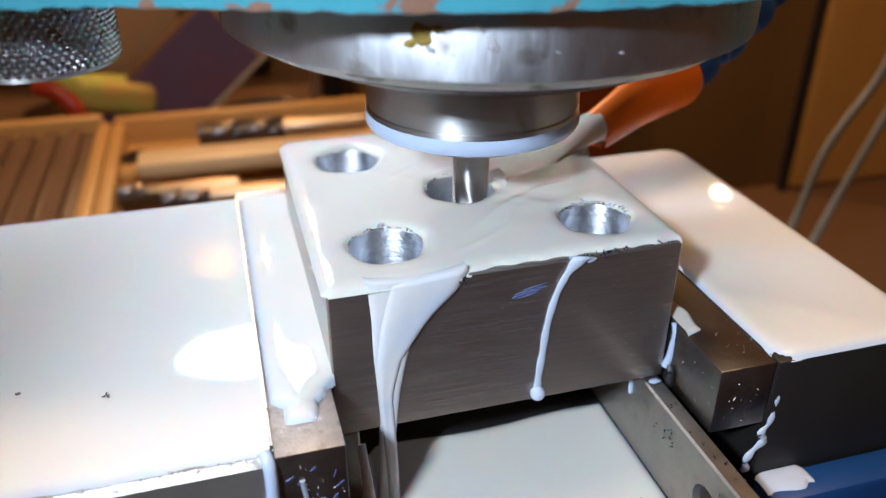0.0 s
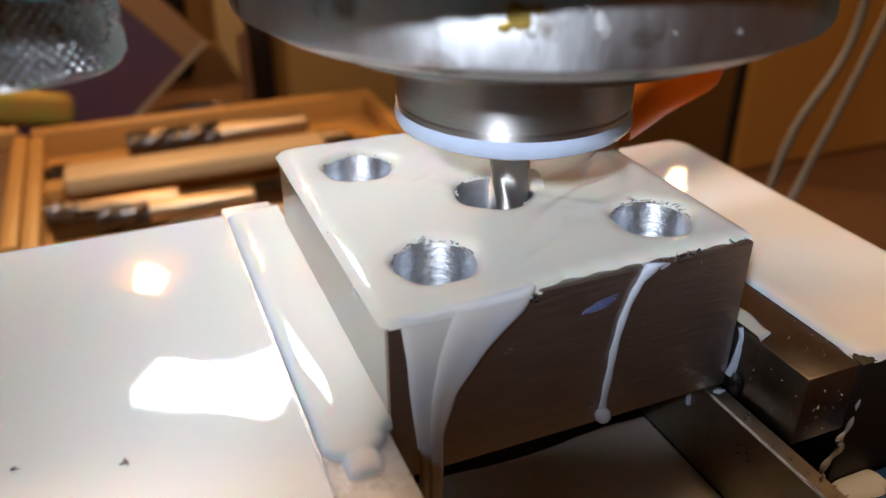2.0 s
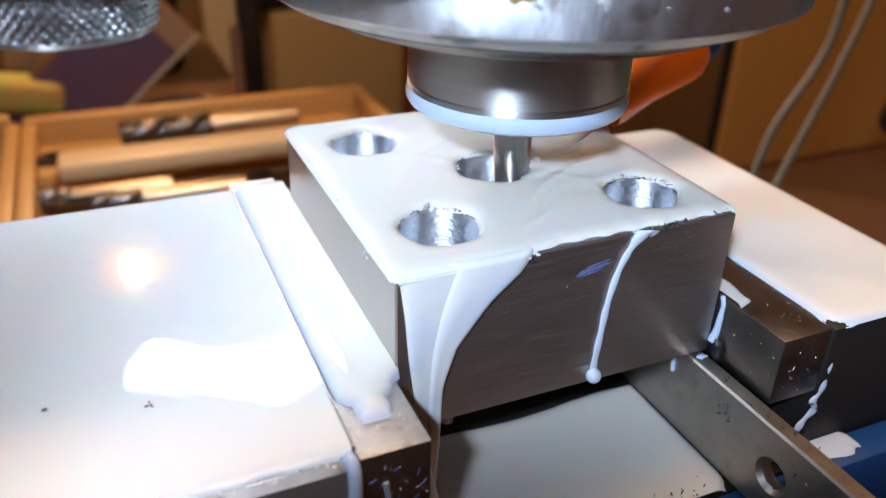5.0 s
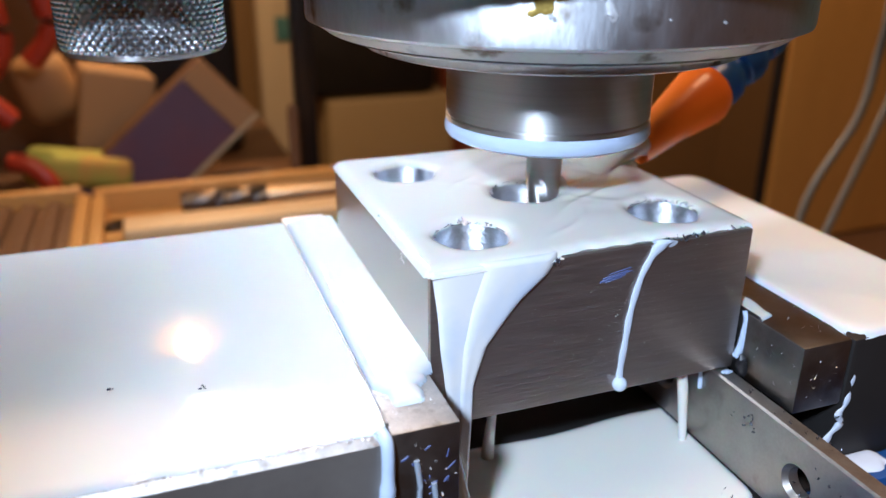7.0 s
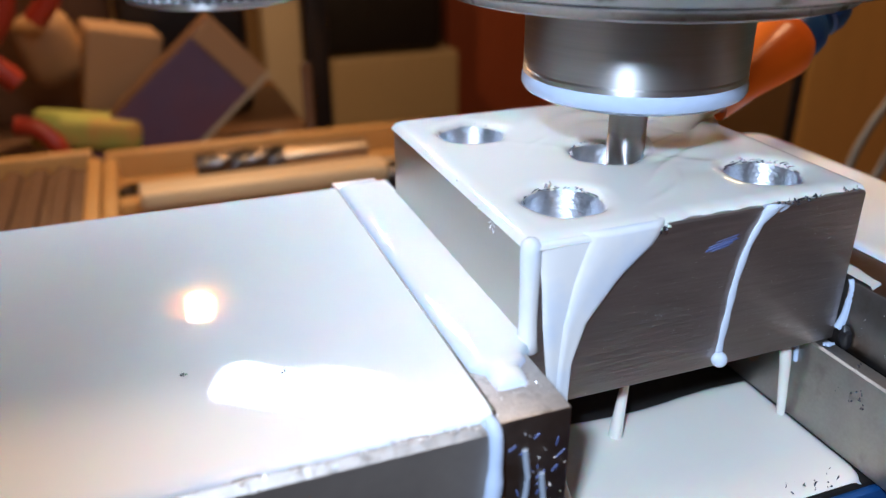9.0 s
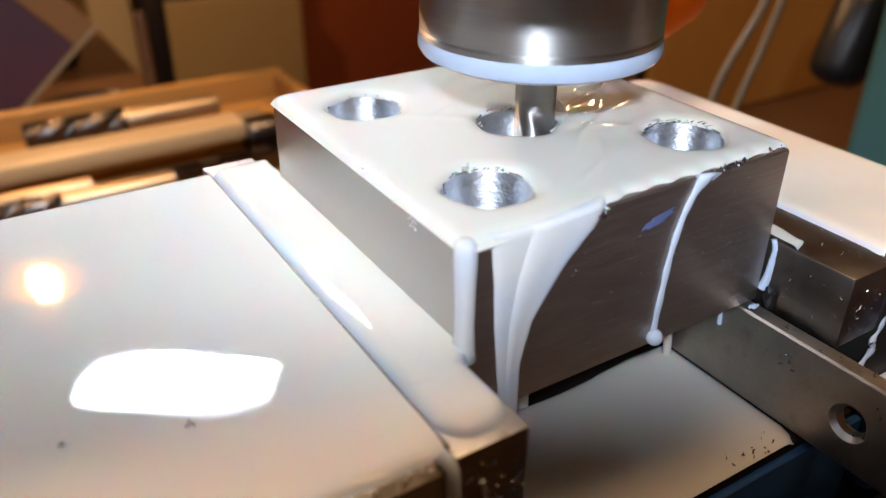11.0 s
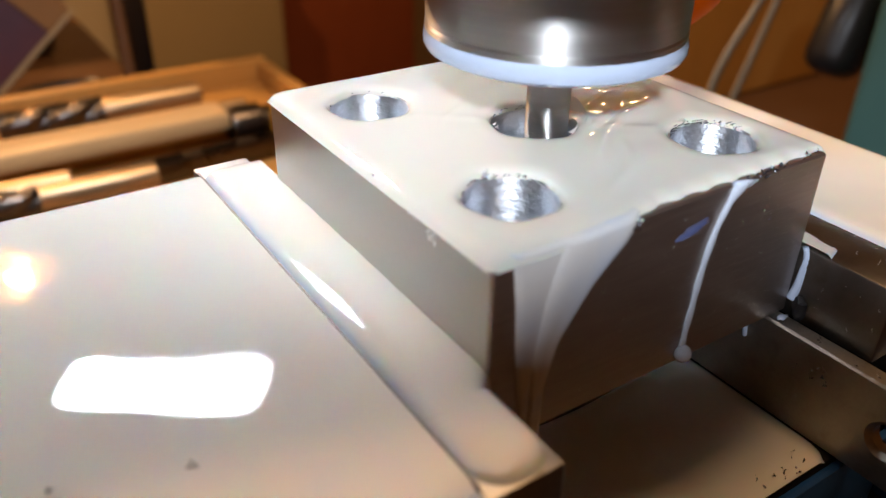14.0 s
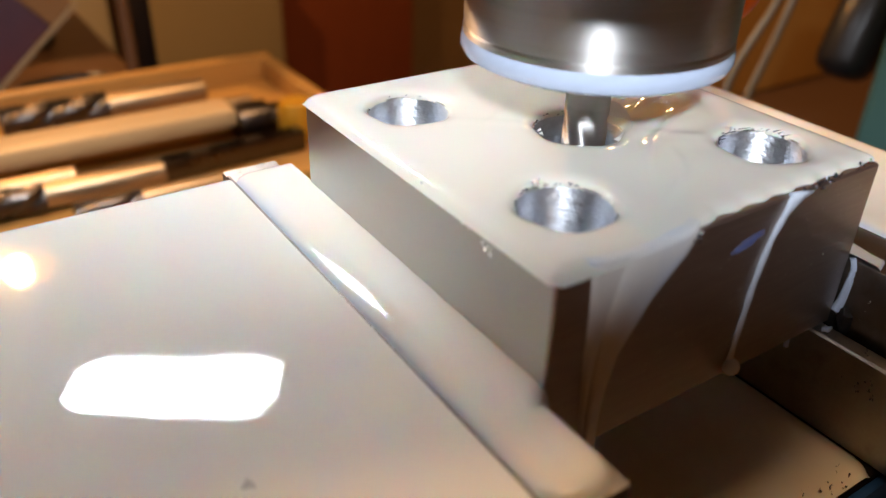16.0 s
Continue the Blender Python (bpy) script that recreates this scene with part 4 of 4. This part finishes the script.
tagged(part("brass_nut", lathe([(0.004, 0), (0.010, 0), (0.011, 0.002), (0.011, 0.010), (0.010, 0.012), (0.004, 0.012)], 6, pose(-0.080, 0.452, 0.0505)), DRILL), "hexagonal nut standing in the tray", "nut")
tagged(part("wooden_strip", box((-0.076, 0.400, 0.0627), (0.092, 0.428, 0.0745), 0.003), PALE), "pale wooden strip lying across the tray", "wood strip")
tagged(part("collet", lathe([(0.004, 0), (0.012, 0.0), (0.013, 0.004), (0.013, 0.020), (0.010, 0.022), (0.010, 0.034), (0.004, 0.034)], 28, pose(0.092, 0.405, 0.0625, 0, 90, 0)), DRILL), "steel collet lying in the tray", "collet", "collets")
tagged(part("yellow_cup", lathe([(0, 0), (0.011, 0.0), (0.012, 0.003), (0.012, 0.022), (0.010, 0.026), (0, 0.026)], 28, pose(0.128, 0.392, 0.0505)), material("yellow_plastic", (0.55, 0.27, 0.02), 0.4)), "small yellow plastic cup in the tray", "cup")
tagged(part("peg", lathe([(0, 0), (0.007, 0), (0.007, 0.004), (0.0048, 0.008), (0.0046, 0.085), (0.003, 0.089), (0, 0.089)], 20, pose(0.067, 0.556, 0.028)), WALNUT), "dark upright peg on the workbench", "peg")


tagged(part("black_upright", box((0.078, 0.600, 0.0282), (0.098, 0.614, 0.42), 0.003), BLACK), "dark square upright standing on the workbench", "upright")
coil = bmesh.new()
for k in range(3):
    tube([(0.020 + (0.040 - 0.004 * k) * math.cos(a), 0.576 + 0.014 * math.sin(a), 0.036 + 0.006 * k) for a in (2 * math.pi * i / 24 for i in range(25))], 0.0042, 8, coil)
tagged(part("cable_coil", coil, BLACK), "coil of black cable on the workbench", "cable coil")


def build_crate():
    c = thing("slatted_crate", "dark wooden crate with a slatted lid", "crate", at=(-0.20, 0.44, 0.0285))
    part("body", box((-0.11, -0.10, 0.0), (0.088, 0.085, 0.028), 0.003), WALNUT, c)
    for i in range(11):
        part("slat", box((-0.105 + i * 0.0172, -0.092, 0.0282), (-0.105 + i * 0.0172 + 0.011, 0.078, 0.034), 0.0015, 1), WALNUT, c)
    part("edge_board", box((-0.112, 0.0855, 0.0), (0.092, 0.097, 0.040), 0.002), PLY, c)
    part("edge_board", box((0.0885, -0.10, 0.0), (0.0985, 0.0853, 0.036), 0.002), PLY, c)


build_crate()


def build_album():
    b = thing("printed_box", "tilted violet printed box with a pale edge", "box", at=(0.045, 0.610, 0.097))
    m = pose(0, 0, 0, 0, -41, 0)
    part("face", box((-0.168, 0.0, 0.004), (-0.024, 0.002, 0.070), 0.0008, 1, None, m), VIOLET, b)
    part("end_panel", box((-0.0235, 0.0, 0.004), (0.0, 0.002, 0.070), 0.0008, 1, None, m), CARD, b)
    part("shell", box((-0.168, 0.0024, 0.001), (0.0, 0.034, 0.072), 0.002, 2, None, m), WALNUT, b)
    part("edge_strip", box((-0.168, -0.002, 0.0), (0.001, 0.0, 0.0042), 0.0008, 1, None, m), CREAM, b, "pale edge strip")


build_album()


def blob(name, lo, hi, mat, label, category, rot=(0, 0, 0), bevel=0.01):
    c = [(a + b) / 2 for a, b in zip(lo, hi)]
    h = [(b - a) / 2 for a, b in zip(lo, hi)]
    bm = box([-q for q in h], h, min(bevel, min(h) * 0.8), 3)
    ob = part(name, bm, mat)
    ob.matrix_world = pose(*c, *rot)
    return tagged(ob, label, category)


blob("cardboard_box", (-0.115, 0.66, 0.060), (-0.050, 0.72, 0.135), CARD, "brown cardboard box standing on the workbench", "box", (0, 12, 8), 0.004)
blob("leather_pouch", (-0.165, 0.68, 0.085), (-0.112, 0.73, 0.150), TAN, "tan leather pouch among the tools", "pouch", (0, -15, 10), 0.018)
blob("yellow_cloth", (-0.158, 0.60, 0.046), (-0.070, 0.64, 0.074), LIME, "folded yellow-green cloth lying on the workbench", "cloth", (0, 9, 0), 0.008)
for pts, r, mat, nm, lb in (([(-0.165, 0.60, 0.075), (-0.150, 0.595, 0.072), (-0.138, 0.59, 0.060), (-0.134, 0.59, 0.045)], 0.008, REDPL, "pliers_handle", "red-orange plastic pliers handle"),
                            ([(-0.150, 0.64, 0.230), (-0.128, 0.64, 0.215), (-0.122, 0.64, 0.175), (-0.140, 0.64, 0.150)], 0.009, REDPL, "clamp_handle", "red plastic clamp handle"),
                            ([(-0.180, 0.62, 0.220), (-0.160, 0.62, 0.205), (-0.158, 0.62, 0.165), (-0.175, 0.62, 0.140)], 0.009, REDPL, "clamp_handle", "red plastic clamp handle"),
                            ([(-0.200, 0.63, 0.130), (-0.175, 0.62, 0.120), (-0.160, 0.62, 0.105)], 0.010, REDPL, "pliers_handle", "red-orange plastic pliers handle")):
    tagged(part(nm, tube(smooth_path(pts, 6), r, 12), mat), lb, "tool handle", "tool handles")
# made-up dark box, added to keep the background near black here
blob("dark_backdrop", (-0.46, 0.775, 0.0285), (-0.084, 0.86, 0.37), WALNUT, "dark wooden box added as a near-black backdrop behind the clutter", "cabinet", bevel=0.004)
blob("black_case", (-0.080, 0.74, 0.030), (0.045, 0.84, 0.240), BLACK, "black tool case behind the boxes", "case")
blob("cream_post", (0.140, 1.30, -0.79), (0.205, 1.34, 0.60), CREAM, "cream painted wooden post", "post", bevel=0.004)
blob("paper_label", (0.1700, 1.2955, 0.0700), (0.2030, 1.2995, 0.1100), TEAL, "small teal paper label stuck on the post", "label", bevel=0.001)
blob("paper_label", (0.1700, 1.2955, 0.1105), (0.2030, 1.2995, 0.1700), CREAM, "small white paper label stuck on the post", "label", bevel=0.001)
blob("black_machine", (0.225, 1.30, -0.040), (0.470, 1.42, 0.150), BLACK, "dark machine standing on a beige cabinet", "machine", bevel=0.02)
blob("beige_cabinet", (0.255, 1.30, -0.795), (0.500, 1.48, -0.042), BEIGE, "beige cabinet below a dark machine", "cabinet", bevel=0.006)
blob("red_brown_door", (0.530, 1.440, -0.78), (0.860, 1.475, 1.10), MAHOGANY, "red-brown wooden door leaf", "door", bevel=0.004)
blob("plywood_board", (0.458, 0.4000, -0.0085), (1.20, 0.418, 0.90), BOARD, "honey-coloured plywood board beside a black post", "board", bevel=0.003)
blob("side_bench", (0.40, -0.30, -0.06), (1.20, 0.418, -0.01), WALNUT, "dark wooden side bench beside the machine", "bench", bevel=0.004)
tagged(part("black_post", lathe([(0, 0), (0.0045, 0.0), (0.0045, 0.60), (0, 0.60)], 16, pose(0.450, 0.403, -0.0095)), BLACK), "thin black upright post", "post")
for pts in ([(0.300, 0.176, 0.34), (0.300, 0.172, 0.24), (0.303, 0.176, 0.20), (0.300, 0.178, 0.17), (0.285, 0.185, 0.13), (0.278, 0.19, 0.08), (0.270, 0.20, 0.0502)],
            [(0.335, 0.190, 0.34), (0.338, 0.186, 0.25), (0.335, 0.186, 0.20), (0.325, 0.19, 0.15), (0.312, 0.195, 0.10), (0.300, 0.20, 0.0502)]):
    tagged(part("cable", tube(smooth_path(pts, 8), 0.0023, 10), CABLE), "pale grey hanging cable", "cable", "hanging cables")
blob("teal_stand", (0.395, 0.02, -0.009), (0.47, 0.172, 0.30), TEAL, "teal painted machine stand", "machine stand", bevel=0.006)
blob("black_pouch", (0.402, 0.185, 0.100), (0.440, 0.215, 0.160), BLACK, "black cloth pouch hanging beside the stand", "pouch", (0, 20, 0), 0.014)

def build_bulb():
    b = thing("pendant_lamp", "warm amber glass pendant lamp hanging on a black cord", "pendant lamp", at=(-0.040, 0.845, 0.60))
    part("globe", lathe([(0, -0.018), (0.022, -0.016), (0.042, -0.007), (0.047, 0.001), (0.042, 0.009), (0.022, 0.019), (0.010, 0.030), (0, 0.030)], 32), emissive("amber_lamp_glass", (1.0, 0.40, 0.08), 4.0), b, "glowing amber glass globe")
    part("socket", lathe([(0.009, 0.031), (0.011, 0.034), (0.011, 0.060), (0.006, 0.066), (0, 0.066)], 20), BLACK, b)
    part("cord", tube([(0, 0, 0.066), (0, 0, 0.5), (0, 0, 1.0)], 0.003, 8), BLACK, b)


build_bulb()

# stand-in for the filming phone: dark unseen slab behind the lens, added for shadow
shade_slab = tagged(part("smartphone", box((-0.056, -0.068, 0.050), (0.105, 0.0185, 0.058), 0.003), BLACK), "unseen dark slab behind the lens, added to cast the filming phone's shadow", "smartphone")


def motions():
    # the slab rides the camera's path, fitted to where its shadow should fall
    walk(shade_slab, [(t, look(eye, target, roll)) for t, eye, target, roll in PATH])
    drift = [(0, -1.4, 2.0), (1.5, -0.5, 1.6), (3.5, 0.7, 1.0), (7, 1.4, -0.2), (9, 1.4, -0.3), (12.5, 0.7, -0.5), (14.5, -0.75, -0.6), (16, -2.0, -0.6)]
    spin = []
    for i in range(161):
        t = i * 0.1
        dx, dz = (float(np.interp(t, [d[0] for d in drift], [d[k] for d in drift])) for k in (1, 2))
        spin.append((t, pose(AX[0] + dx / 1000, AX[1], 0.2155 + dz / 1000, 0, 0, -83 * i)))
    walk(spindle, spin)
    mm = lambda rows: [(t, pose(x / 1000, y / 1000, z / 1000)) for t, x, y, z in rows]
    swing = lambda rows: [(t, pose(0.018 + x / 1000, 0, 0.2, 0, turn, 0) @ pose(-0.018, 0, -0.2)) for t, x, turn in rows]
    walk(fall, swing([(0, 0.8, -4.0), (1.0, 0.8, -3.6), (1.5, 0.6, -2.5), (2.5, 0.2, 0), (7, 0, 0), (9, 0.2, 0), (10.2, 0.6, -1.5), (12.5, 1.0, -2.5), (14.5, 0.8, -1.0), (16, 1.0, -2.5)]))
    walk(fall_side, swing([(0, 7.6, 4.0), (1.0, 7.2, 4.0), (1.5, 5.6, 3.0), (2.0, 2.0, 1.0), (2.6, 0, 0), (8.5, 0, 0), (9.5, 3.0, 1.0), (10.2, 4.0, 1.5), (12.5, 4.8, 2.0), (14.5, 2.8, 1.0), (16, 6.0, 3.0)]))
    walk(corner, mm([(0, 4, 5, 199.5), (8.2, 4, 5, 199.5), (8.8, 0.8, 0.9, 200), (9.5, 0.8, 0.9, 200), (12.5, 0.8, 0.9, 200), (13.3, 1.2, 1.2, 200), (14.0, 4, 5, 199.5), (16, 4, 5, 199.5)]))
    walk(tongue, mm([(0, -7.3, 4.0, 178.7), (8.8, -7.3, 3.0, 178.7), (9.5, -7.3, -7.5, 178.7), (10.2, -7.3, -10.5, 178.7), (12.3, -7.3, -12.2, 178.7), (16, -7.3, -12.8, 178.7)]))
    walk(jet, mm([(0, 64.5, 40, 140), (4.2, 64.5, 40, 140), (6.3, 64.5, 4, 140), (7.5, 64.9, 4, 140), (9, 66.5, 4, 140), (10.2, 66.0, 4, 140), (12.3, 64.5, 40, 140), (16, 64.5, 40, 140)]))
    walk(drip, mm([(0, 26, 30, 140), (4.2, 26, 30, 140), (6.3, 22, 14, 140), (7.5, 22, 14, 140), (9.5, 34, 10, 140), (10.2, 34, 12, 140), (12.3, 26, 30, 140), (16, 26, 30, 140)]))
    walk(stream, mm([(0, 0, 0, 0), (2, 0.3, 0.3, 0), (4, -0.2, 0.1, 0), (7, 0.2, -0.2, 0), (10, 0, 0.2, 0), (13, 0.3, 0, 0), (16, 0, 0, 0)]))


motions()
